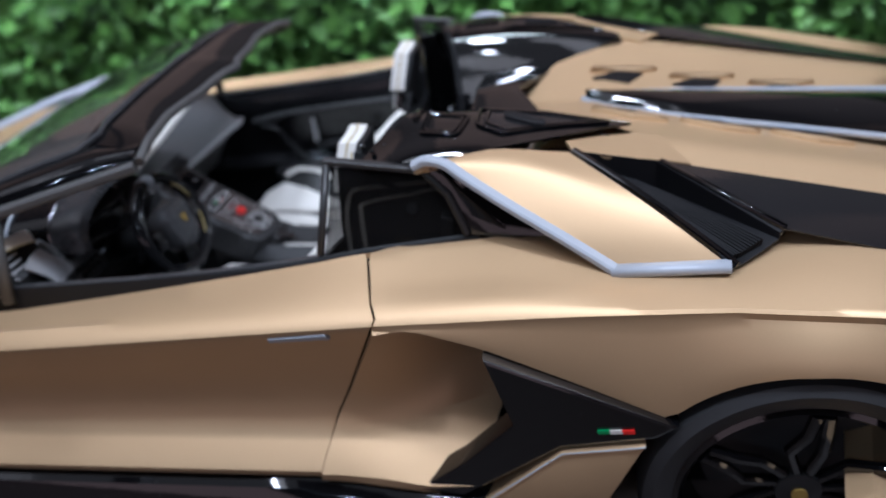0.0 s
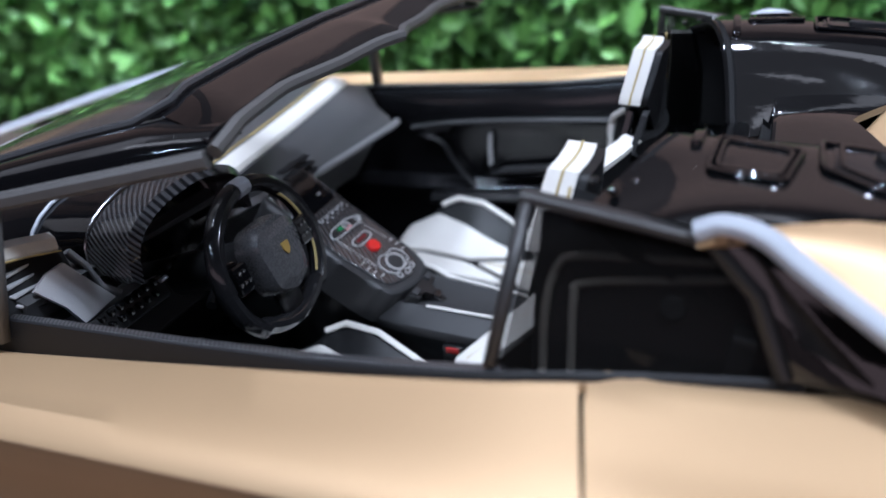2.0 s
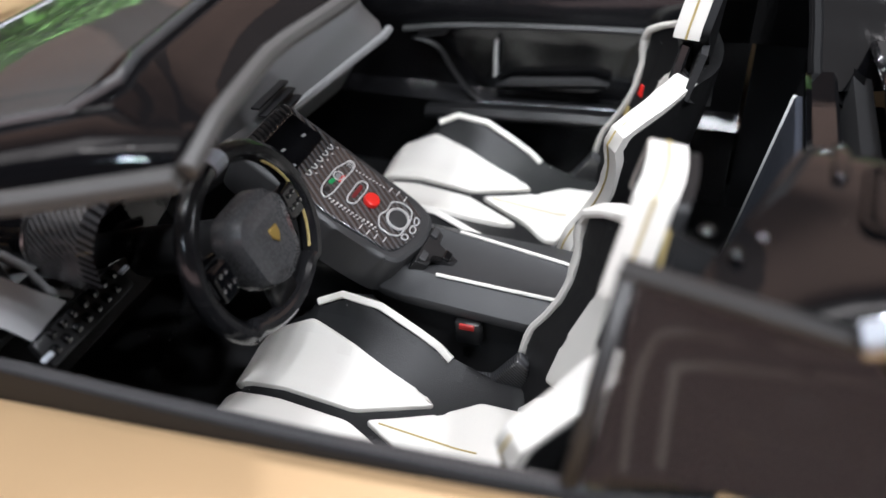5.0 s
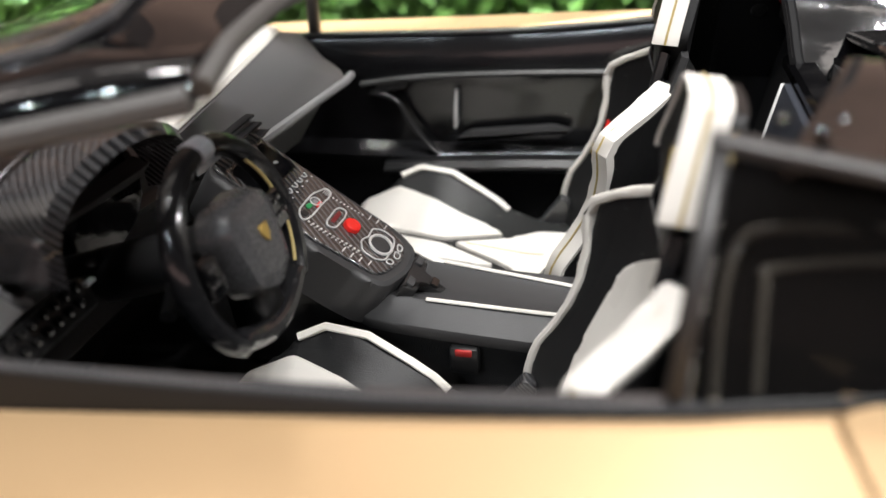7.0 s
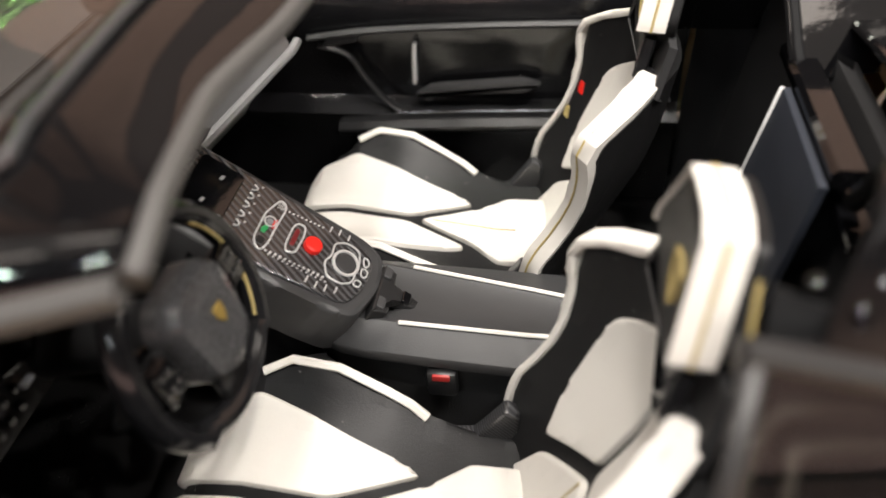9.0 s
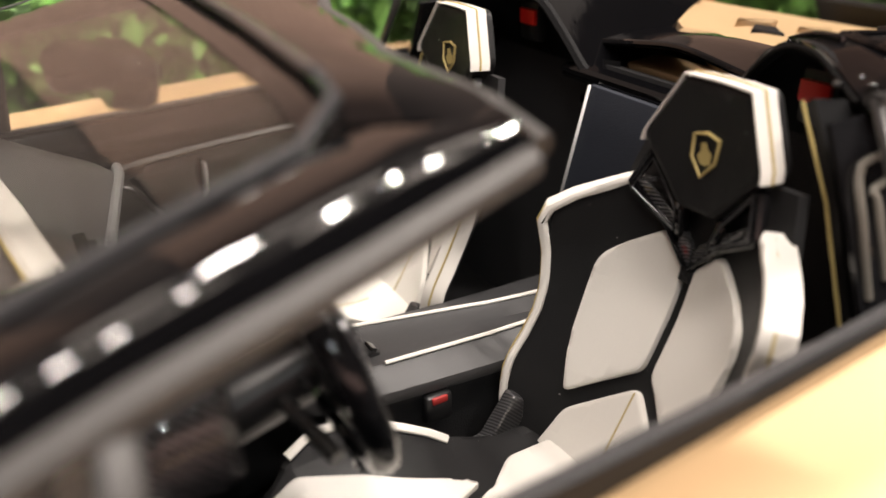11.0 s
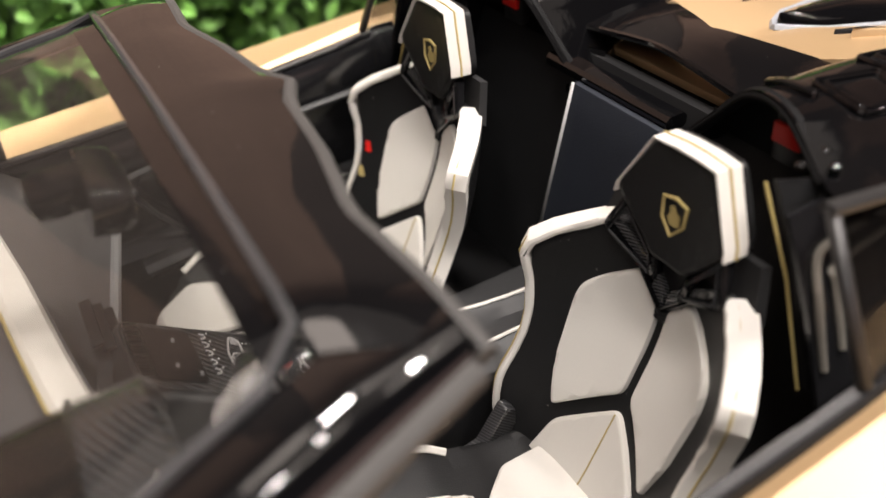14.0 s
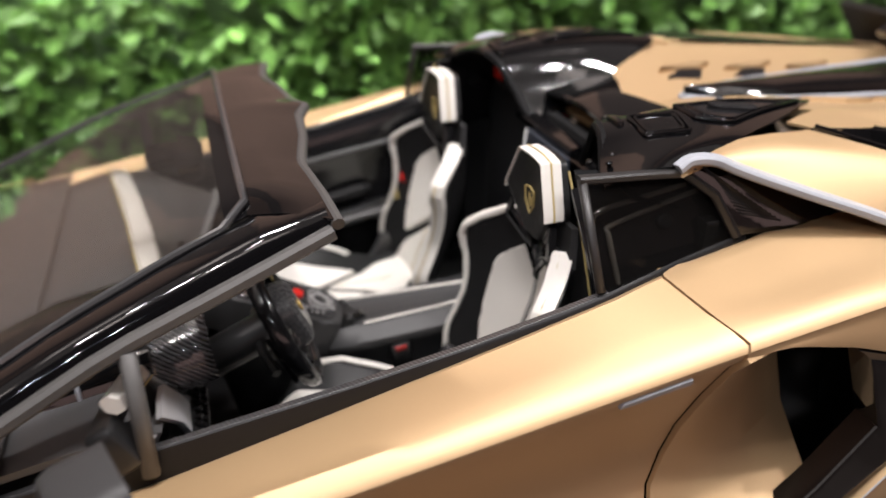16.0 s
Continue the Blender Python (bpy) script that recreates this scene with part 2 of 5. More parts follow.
def spline(pts, n=6, closed=False):
    """Catmull-Rom points through pts."""
    pts = [Vector(p) for p in pts]
    out = []
    m = len(pts)
    for i in range(m if closed else m - 1):
        p1, p2 = pts[i], pts[(i + 1) % m]
        p0 = pts[i - 1] if (closed or i > 0) else p1 * 2 - p2
        p3 = pts[(i + 2) % m] if (closed or i + 2 < m) else p2 * 2 - p1
        for k in range(n):
            t = k / n
            out.append(0.5 * (2 * p1 + (p2 - p0) * t + (2 * p0 - 5 * p1 + 4 * p2 - p3) * t * t + (3 * p1 - p0 - 3 * p2 + p3) * t ** 3))
    if not closed:
        out.append(pts[-1])
    return out


def grid(rows, thick=0.0, closed=False):
    """A sheet through rows of points; thick gives it a back."""
    bm = bmesh.new()
    vs = [[bm.verts.new(p) for p in r] for r in rows]
    for a, b in zip(vs, vs[1:]):
        k = len(a)
        for i in range(k if closed else k - 1):
            j = (i + 1) % k
            try:
                bm.faces.new((a[i], a[j], b[j], b[i]))
            except ValueError:
                pass
    if thick:
        bmesh.ops.recalc_face_normals(bm, faces=bm.faces)
        bmesh.ops.solidify(bm, geom=bm.faces[:], thickness=thick)
    return bm


def sweep(path, prof, up=(0, 0, 1), closed=False, caps=True):
    """A profile of (side, up) pairs swept along a path."""
    path = [Vector(p) for p in path]
    up = Vector(up)
    rows = []
    m = len(path)
    for i, p in enumerate(path):
        a = path[i - 1] if (closed or i) else p
        b = path[(i + 1) % m] if (closed or i + 1 < m) else p
        d = (b - a).normalized()
        side = d.cross(up)
        side = side.normalized() if side.length > 1e-6 else Vector((1, 0, 0))
        u = side.cross(d)
        rows.append([p + side * x + u * y for x, y in prof])
    bm = grid(rows + ([rows[0]] if closed else []), closed=True)
    if caps and not closed:
        bm.verts.ensure_lookup_table()
        k = len(prof)
        n = len(bm.verts)
        bm.faces.new([bm.verts[i] for i in range(k)])
        bm.faces.new([bm.verts[n - k + i] for i in range(k)])
    return bm


def circle(r, n=8, sx=1.0, sy=1.0):
    return [(r * sx * math.cos(2 * math.pi * i / n), r * sy * math.sin(2 * math.pi * i / n)) for i in range(n)]


def tube(path, r, n=8, closed=False, up=(0, 0, 1)):
    return sweep(path, circle(r, n), up, closed)


def rect(w, h, r=0.25):
    """A rounded rectangle profile."""
    c = min(w, h) * r
    a, b = w / 2, h / 2
    return [(a - c, -b), (a, -b + c), (a, b - c), (a - c, b), (-a + c, b), (-a, b - c), (-a, -b + c), (-a + c, -b)]


def rounded(poly, r, n=4):
    """Rounds the corners of a 2D polygon."""
    out = []
    m = len(poly)
    for i in range(m):
        p, a, b = Vector(poly[i]), Vector(poly[i - 1]), Vector(poly[(i + 1) % m])
        ra = min(r, (a - p).length * 0.45)
        rb = min(r, (b - p).length * 0.45)
        s, e = p + (a - p).normalized() * ra, p + (b - p).normalized() * rb
        for k in range(n + 1):
            t = k / n
            out.append(s * (1 - t) ** 2 + p * 2 * t * (1 - t) + e * t * t)
    return out


def slab(poly, fn, lo, hi, bevel=0.0, cell=0.0):
    """A plate: a 2D polygon from height lo to hi, rounded at the top edge, bent by fn(u, v, w)."""
    bm = bmesh.new()
    face = bm.faces.new([bm.verts.new((p[0], p[1], hi)) for p in poly])
    bmesh.ops.recalc_face_normals(bm, faces=[face])
    if face.normal.z < 0:
        face.normal_flip()
    ext = bmesh.ops.extrude_face_region(bm, geom=[face])
    top = [f for f in ext["geom"] if isinstance(f, bmesh.types.BMFace)]
    for v in bm.verts:
        if v not in {w for f in top for w in f.verts}:
            v.co.z = lo
    if bevel:
        es = [e for f in top for e in f.edges]
        bmesh.ops.bevel(bm, geom=es, offset=bevel, segments=2, profile=0.5, affect="EDGES")
    if cell:
        us = [p[0] for p in poly]
        vs_ = [p[1] for p in poly]
        for k, (a, b) in enumerate(((min(us), max(us)), (min(vs_), max(vs_)))):
            n = int((b - a) / cell)
            for i in range(1, n + 1):
                co, no = [0, 0, 0], [0, 0, 0]
                co[k], no[k] = a + (b - a) * i / (n + 1), 1
                bmesh.ops.bisect_plane(bm, geom=bm.verts[:] + bm.edges[:] + bm.faces[:], plane_co=co, plane_no=no)
    for v in bm.verts:
        v.co = Vector(fn(*v.co))
    return bm


def box(c, size, bevel=0.0, turn=None, segs=2):
    bm = bmesh.new()
    bmesh.ops.create_cube(bm, size=1)
    bmesh.ops.scale(bm, vec=size, verts=bm.verts)
    if bevel:
        bmesh.ops.bevel(bm, geom=bm.edges[:], offset=bevel, segments=segs, profile=0.5, affect="EDGES")
    m = Matrix.Translation(c) @ (turn.to_4x4() if turn else Matrix.Identity(4))
    bmesh.ops.transform(bm, matrix=m, verts=bm.verts)
    return bm


def frame_of(origin, xdir, ydir):
    """A map from (u, v, w) to the plane through origin along xdir and ydir."""
    o, x = Vector(origin), Vector(xdir).normalized()
    z = x.cross(Vector(ydir)).normalized()
    y = z.cross(x)
    return lambda u, v, w: o + x * u + y * v + z * w


def interp(x, xs, ys):
    return float(np.interp(x, xs, ys))


def thing(name, label, category, group="", kind="", at=(0, 0, 0)):
    ob = new(name)
    ob.empty_display_size = 0.05 * S
    return tagged(ob, label, category, group, kind)

# ---- the setting ----
ground = tagged(part("ground", grid([[V(x, y, 0) for x in np.linspace(-40, 40, 9)] for y in np.linspace(-30, 6, 9)], 0.05), TABLE), "brown-grey matt display board under the model car", "ground", kind="structure")


def hall():
    for name, c, size in (("wall_north", (0, 6.3, 10), (80, 0.3, 26)), ("wall_south", (0, -30.2, 10), (80, 0.3, 26)),
                          ("wall_west", (-40.2, -12, 10), (0.3, 37, 26)), ("wall_east", (40.2, -12, 10), (0.3, 37, 26))):
        tagged(part(name, box(c, size), WALL), "dim brown plastered hall wall", "wall", kind="structure")
    # unseen panels with gaps, added to put brown bands into the black reflections
    for x, w, z, h in ((-34, 7, 10, 18), (-25.5, 5, 9, 15), (-18, 6, 11, 20), (-10.5, 5, 9, 16), (-4.5, 4, 8, 13), (1.2, 4.5, 9.5, 17), (8, 3, 8, 12), (15, 5, 10, 18)):
        tagged(part("backdrop", box((x, 6.05, z), (w, 0.1, h)), BACK), "uneven brown panel added before the hall wall to show in reflections", "backdrop", kind="structure")
    tagged(part("ceiling", box((0, -12, 23.2), (81, 37, 0.3)), WALL), "dim brown hall ceiling", "ceiling", kind="structure")


hall()


def hedge():
    """An artificial hedge wall: overlapping small leaves on a mat coloured dark as the shade between them."""
    top = thing("hedge", "dense green artificial hedge wall of small glossy leaves", "hedge", kind="stuff")
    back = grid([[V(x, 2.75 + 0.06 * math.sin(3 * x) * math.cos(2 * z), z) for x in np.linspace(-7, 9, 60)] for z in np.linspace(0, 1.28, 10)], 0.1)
    part("mat", back, GAP_SHADE, top)
    rng = random.Random(4)
    verts, faces = [], []
    for k in range(9600):
        x, z = rng.uniform(-6.5, 8.5), rng.uniform(0.02, 1.28)
        lump = 0.16 * noise.noise(Vector((x * 1.3, z * 1.3, 0)))
        c = Vector((x, 2.5 + lump + rng.uniform(-0.14, 0.16), z))
        m = Euler((rng.uniform(-0.9, 0.9) + 0.5, rng.uniform(-0.8, 0.8), rng.uniform(0, 6.28))).to_matrix()
        tilt = Euler((radians(62), 0, rng.uniform(-0.6, 0.6))).to_matrix()
        a, w = rng.uniform(0.042, 0.078), rng.uniform(0.55, 0.8)
        i = len(verts)
        for u, v, h in ((-1, 0, 0), (-0.45, 0.75, 0.1), (0.35, 0.7, 0.1), (1, 0, -0.15), (0.35, -0.7, 0.1), (-0.45, -0.75, 0.1), (0, 0, -0.1)):
            verts.append(c + tilt @ (m @ Vector((u * a, v * a * w, h * a))))
        for j in range(6):
            faces.append((i + j, i + (j + 1) % 6, i + 6))
    me = bpy.data.meshes.new("leaves")
    me.from_pydata([v * S for v in verts], [], faces)
    me.materials.append(LEAF)
    ob = new("leaves", me)
    ob.parent = top
    ob["kind"] = "stuff"


hedge()

# ---- the car ----
car = thing("model_car", "satin gold and gloss black die-cast model roadster with open roof", "model car")
D = 0.37


def zb(x):
    return interp(x, (-1.4, -1.0, -0.58, -0.3, -0.09, 0.09, 0.22, 0.33, 0.41, 0.50, 0.65, 0.9), (0.745, 0.775, 0.803, 0.833, 0.857, 0.878, 0.895, 0.909, 0.911, 0.902, 0.898, 0.90))


def edge_y(x):
    """Half width of the cabin opening along the door top; it narrows beside the quarter window."""
    return interp(x, (0.30, 0.41, 0.50, 0.65, 0.9), (0.738, 0.719, 0.686, 0.655, 0.66))


def belt(x):
    """Height of the black lip inside the door top."""
    return interp(x, (-1.0, -0.6, -0.4, -0.2, 0.0, 0.2, 0.33, 0.41, 0.50, 0.66), (0.835, 0.853, 0.858, 0.863, 0.872, 0.889, 0.905, 0.908, 0.899, 0.894))


def zk(x):
    return interp(x, (-1.4, -0.45, 0.0, 0.46, 0.87, 1.2, 1.47, 1.6, 1.9, 2.3), (0.79, 0.825, 0.842, 0.86, 0.868, 0.865, 0.84, 0.815, 0.74, 0.63))


def door_row(x, s):
    b, k = zb(x), zk(x)
    f = interp(x, (-1.0, 0.3, 0.5), (0.47, 0.435, 0.40))
    e = edge_y(x)
    p = [(e, b - 0.012), (e + 0.024, b + 0.002), (0.85, b - (0.85 - e) * 2.9 * (b - k)), (0.91, k + 0.02), (0.945, k + 0.004), (0.953, k - 0.006), (0.95, k - 0.018),
         (0.925, k - 0.05), (0.895, k - 0.12), (0.872, 0.66), (0.868, 0.60), (0.88, f + 0.10), (0.905, f + 0.055), (0.918, f + 0.045), (0.96, f + 0.015), (0.975, f), (0.97, f - 0.02)]
    return [V(x, s * y, z) for y, z in p]


def seam_x(z):
    """Where the rear edge of the door runs."""
    return interp(z, (0.37, 0.55, 0.85, 0.865, 0.92), (0.235, 0.30, 0.455, 0.463, 0.40))


def door_sheet(s, xa, warp):
    """Door skin from xa back to the seam, or the quarter panel behind it."""
    rows = []
    n = 26
    for i in range(n + 1):
        t = i / n
        r = []
        for j in range(17):
            e = seam_x(door_row(0.4, s)[j].z) - warp
            x = xa + (e - xa) * t
            r.append(door_row(x, s)[j])
        rows.append(r)
    return rows


def body_side(s):
    side = "near" if s < 0 else "far"
    door = part("door", grid(door_sheet(s, -1.02, 0.003), 0.012), GOLD, car, "satin gold scissor door skin with a deep undercut")
    part("door_handle", slab(rounded([(-0.075, -0.009), (0.075, -0.011), (0.07, 0.011), (-0.07, 0.009)], 0.006), frame_of((0.275, s * 0.942, 0.822), (1, 0, 0.04), (0, s * 0.45, 0.9)), -0.004, 0.006, 0.003), TRIM, door, "slim pale flush door handle")
    part("window_seal", grid([[V(x, s * (edge_y(x) - 0.0015), zb(x) - 0.016), V(x, s * (edge_y(x) - 0.0035), zb(x) * 0.5 + belt(x) * 0.5 - 0.007), V(x, s * (edge_y(x) - 0.007), belt(x) - 0.002), V(x, s * (edge_y(x) - 0.0105), belt(x))] for x in np.linspace(-1.0, 0.66, 40)], 0.006), SEAL, door, "dark rubber window seal along the door top")
    # scoop between door and wheel, below the crease
    rows = []
    for i in range(11):
        t = i / 10
        r = []
        for j in range(6, 17):
            p = door_row(0.4, s)[j]
            xa = seam_x(p.z) + 0.0022
            xe = interp(p.z, (0.36, 0.45, 0.62, 0.80, 0.86, 0.93), (0.58, 0.65, 0.76, 0.71, 0.72, 0.72))
            q = door_row(xa + (xe - xa) * t, s)[j]
            depth = 0.22 * t ** 1.5 * interp(q.z, (0.4, 0.46, 0.55, 0.78, 0.835), (0, 0.25, 1, 1, 0)) + 0.012 * min(1, t * 4) * interp(q.z, (0.76, 0.83), (0, 1))
            r.append(V(q.x, q.y - s * depth, q.z))
        rows.append(r)
    part("intake_scoop", grid(rows, 0.012), GOLD, car, "satin gold side intake scoop curving inward")
    # rear shoulder and fender, from the door seam to the tail

    def shoulder(x):
        if x < 1.08:
            zl = interp(x, (0.45, 0.56, 0.69, 1.09), (0.852, 0.832, 0.79, 0.60))
        elif x < 1.70:
            zl = max(0.36 + math.sqrt(max(0.0, 0.372 ** 2 - (x - 1.35) ** 2)), 0.44)
        else:
            zl = 0.42
        k, b_ = zk(x), zb(min(x, 0.9))
        zl = min(zl, k - 0.024)
        m = min(1.0, max(0.0, (x - 0.66) / 0.40))
        m = m * m * (3 - 2 * m)
        out = interp(x, (0.5, 0.9, 1.35, 1.8, 2.3), (0.0, 0.02, 0.055, 0.03, -0.1))
        inn = interp(x, (0.5, 0.70, 1.0, 1.2, 2.3), (0.686, 0.655, 0.76, 0.80, 0.70))
        top = k + interp(x, (0.7, 0.98, 1.2, 1.4, 2.3), (0.066, -0.002, 0.004, 0.022, 0.05))
        base = door_row(min(x, 0.9), 1)
        lift = zk(x) - zk(min(x, 0.9))
        r = [V(x, inn - 0.012 - 0.24 * m, (b_ - 0.03) * (1 - m) + (k + 0.03) * m), V(x, inn, (b_ - 0.011) * (1 - m) + top * m)]
        for t in (0.09, 0.18, 0.3, 0.49, 0.65, 0.8, 0.9, 0.965):
            y = inn + (0.952 - inn) * t
            flow = k + (top - k) * (1 - t) ** 1.4 + 0.006 * math.sin(math.pi * t)
            r.append(V(x, y, flow * m + (lift + interp(y, [p.y for p in base[:6]], [p.z for p in base[:6]])) * (1 - m)))
        r += [V(x, 0.953, k - 0.006), V(x, 0.951, k - 0.022)]
        for t in (0.15, 0.35, 0.6, 0.85, 1.0):
            r.append(V(x, 0.951 + out * math.sin(t * 1.6), k - 0.022 + (zl - k + 0.022) * t))
        r.append(V(x, 0.93, zl))
        return r

    rows = []
    for i in range(9):
        row = shoulder(0.42)
        row = [shoulder(seam_x(p.z) + 0.0022 + (0.74 - seam_x(p.z)) * i / 9)[j] for j, p in enumerate(row)]
        rows.append(row)
    rows += [shoulder(x) for x in list(np.linspace(0.742, 1.06, 10)) + list(np.linspace(1.09, 1.70, 22)) + list(np.linspace(1.74, 2.3, 8))]
    part("rear_fender", grid([[V(p.x, s * p.y, p.z) for p in r] for r in rows], 0.012), GOLD, car, "broad satin gold shoulder and rear fender over the wheel")
    # black blade in the intake, with flag and copper lower wing
    fn = frame_of((0.9, s * 0.985, 0.62), (1, s * 0.03, 0), (0, 0, 1))
    blade = part("intake_blade", slab([(-0.21, 0.165), (0.19, -0.02), (0.14, -0.055), (-0.06, -0.085), (-0.30, -0.25), (-0.42, -0.235), (-0.29, -0.14), (-0.165, -0.02)], fn, -0.05, 0.012, 0.008), GLOSS, car, "gloss black intake blade")
    for k, (m, lab) in enumerate(((GREEN, "green"), (WHITE, "white"), (RED, "red"))):
        part("flag_stripe", slab([(0.022 + 0.026 * k, -0.036), (0.048 + 0.026 * k, -0.034), (0.045 + 0.026 * k, -0.024), (0.019 + 0.026 * k, -0.026)], fn, 0.0135, 0.017), m, blade, lab + " stripe of a small tricolour badge")
    wing = part("sill_wing", slab([(-0.06, -0.095), (0.12, -0.07), (0.02, -0.27), (-0.26, -0.27)], fn, -0.05, 0.02, 0.006), GOLD, car, "satin gold lower side wing")
    part("edge_line", tube([fn(-0.26, -0.262, 0.022), fn(-0.06, -0.093, 0.022), fn(0.12, -0.068, 0.022)], 0.0018, 6), TRIM, wing, "thin pale edge line")
    rows = [[V(x, s * y, z) for y, z in ((0.90, 0.43 + interp(x, (-1.0, 0.3, 0.5), (0.035, 0.0, -0.035))), (0.94, 0.405 + interp(x, (-1.0, 0.3, 0.5), (0.035, 0.0, -0.035))), (0.985, 0.385 + interp(x, (-1.0, 0.3, 0.5), (0.035, 0.0, -0.035))), (1.02, 0.33), (1.03, 0.25), (1.0, 0.14), (0.9, 0.12))] for x in np.linspace(-1.0, 1.0, 14)]
    part("side_skirt", grid(rows, 0.01), GLOSS, car, "gloss black side skirt")
    # flying buttress with pale trim
    A, B, C, F, G = V(0.535, s * 0.604, 1.068), V(0.981, s * 0.812, 0.872), V(1.21, s * 0.83, 0.886), V(0.70, s * 0.56, 1.075), V(0.883, s * 0.553, 1.046)
    top = spline([A, F, G], 5)
    bot = spline([B, B.lerp(C, 0.5), C], 5)
    lip = spline([V(0.520, s * 0.607, 1.062), V(0.553, s * 0.606, 1.073), V(0.60, s * 0.619, 1.066), V(0.65, s * 0.645, 1.038), V(0.758, s * 0.705, 0.985), V(0.87, s * 0.762, 0.932), B], 4)
    rows = []
    for i, (a, b) in enumerate(zip(top, bot)):
        w = 1 - i / (len(top) - 1)
        flat = [a.lerp(b, t) + V(0, s * 0.02, 0.018) * math.sin(math.pi * t) for t in np.linspace(0, 1, len(lip))]
        rows.append([p.lerp(q_ + V(0.0, 0, 0) + (a - A) * (1 - t) + (b - B) * t, w) for p, q_, t in zip(flat, lip, np.linspace(0, 1, len(lip)))])
    butt = part("buttress_panel", grid(rows, 0.02), GOLD, car, "satin gold flying buttress panel")
    part("buttress_trim", sweep([q_ + V(0, s * 0.003, 0.004) for q_ in lip], rect(0.030, 0.020)), TRIM, butt, "pale grey painted edge trim")
    part("buttress_trim", sweep([B + V(-0.014, s * 0.002, 0.006), C + V(0, s * 0.004, 0.004)], rect(0.034, 0.022)), TRIM, butt)
    # louvre strip and black plate
    G2, C2 = V(1.103, s * 0.514, 0.985), V(1.331, s * 0.736, 0.915)
    rows = []
    for t in np.linspace(0, 1, 22):
        a, b = G.lerp(C, t) + V(0.004, 0, 0.01 * math.sin(math.pi * t)), G2.lerp(C2, t)
        rows.append([a.lerp(b, u) + V(0, 0, (-0.04 * min(1, u * 5) - 0.03 * min(1, u * 1.6)) * (u < 0.9) * (1 - 0.8 * t)) for u in (0, 0.03, 0.1, 0.2, 0.4, 0.6, 0.8, 0.88, 0.9, 1)])
    vent = part("vent_well", grid(rows, 0.006), VENT, car, "black ribbed rear vent")
    for u in np.linspace(0.08, 0.64, 11):
        rib = [(G.lerp(C, t) + V(0.004, 0, 0.01 * math.sin(math.pi * t))).lerp(G2.lerp(C2, t), u) + V(0, 0, (-0.04 * min(1, u * 5) - 0.03 * min(1, u * 1.6)) * (1 - 0.8 * t) + 0.008) for t in np.linspace(0.02, 0.97, 6)]
        part("slat", sweep(rib, rect(0.005, 0.022)), SEAL, vent)
    part("vent_head", grid([[G + V(0.004, 0, 0.004), G2 + V(0.0, 0, 0.0)], [G + V(0.01, 0, -0.12), G2 + V(0.02, 0, -0.12)]], 0.004), VENT, vent, "black front wall of the vent")
    part("vent_edge", sweep([G.lerp(C, t) + V(0.012, 0, 0.004 + 0.01 * math.sin(math.pi * t)) for t in np.linspace(0, 1, 6)], rect(0.016, 0.012)), GLOSS, vent, "gloss black vent edge")
    part("vent_bar", sweep([G2 + V(-0.01, 0, -0.006), C2 + V(0, 0, -0.004)], rect(0.014, 0.03)), GLOSS, vent, "gloss black vent bar")
    rows = []
    for t in np.linspace(0, 1, 8):
        a, b = G2.lerp(V(2.1, s * 0.53, 0.745), t), C2.lerp(V(2.1, s * 0.76, 0.69), t)
        rows.append([a.lerp(b, u) + V(0, 0, 0.012 * math.sin(math.pi * u)) for u in np.linspace(0, 1, 6)])
    part("shoulder_plate", grid(rows, 0.004), LINING, car, "satin black shoulder plate behind the vent")
    corner = [(V(0.875, s * 0.487, 1.046), G + V(0.01, 0, 0.002)), (V(0.95, s * 0.44, 1.030), V(0.97, s * 0.543, 1.022)), (V(1.035, s * 0.395, 1.012), G2 + V(-0.01, 0, 0.006)), (V(1.10, s * 0.38, 0.996), G2 + V(0.06, 0, -0.01))]
    part("cover_corner", grid([[a.lerp(b, t) for t in (0, 0.5, 1)] for a, b in corner], 0.006), GOLD, car, "satin gold corner of the engine cover")
    # gloss black hump behind the seat
    front = spline([V(x_, s * y_, z_) for x_, y_, z_ in ((0.52, 0.155, 0.918), (0.505, 0.187, 0.951), (0.495, 0.245, 1.012), (0.48, 0.303, 1.072), (0.46, 0.36, 1.102), (0.44, 0.42, 1.104), (0.415, 0.475, 1.088), (0.385, 0.535, 1.068), (0.365, 0.59, 1.056))], 4)
    rear = spline([V(x_, s * y_, z_) for x_, y_, z_ in ((0.76, 0.205, 0.925), (0.80, 0.222, 0.955), (0.85, 0.25, 0.985), (0.929, 0.295, 1.008), (1.035, 0.36, 1.026), (0.96, 0.42, 1.044), (0.85, 0.49, 1.060), (0.70, 0.56, 1.072), (0.54, 0.606, 1.062))], 4)
    rows = []
    for i, (a, b) in enumerate(zip(front, rear)):
        rows.append([a.lerp(b, t) + V(0, 0, 0.018 * min(1, max(0, (i - 8) / 8)) * math.sin(math.pi * t)) for t in np.linspace(0, 1, 10)])
    hump = part("headrest_fairing", grid(rows[13:], 0.007), GLOSS, car, "gloss black fairing behind the seat")
    part("fairing_side", grid(rows[:14], 0.007), GLOSS, hump, "gloss black inner side of the fairing")
    skin = []
    for i in range(8, len(front) - 1):
        for k in range(5):
            a, b = front[i].lerp(front[i + 1], k / 5), rear[i].lerp(rear[i + 1], k / 5)
            skin += [tuple(a.lerp(b, t) + V(0, 0, 0.018 * math.sin(math.pi * t))) for t in np.linspace(0, 1, 50)]
    skin = np.array(skin)

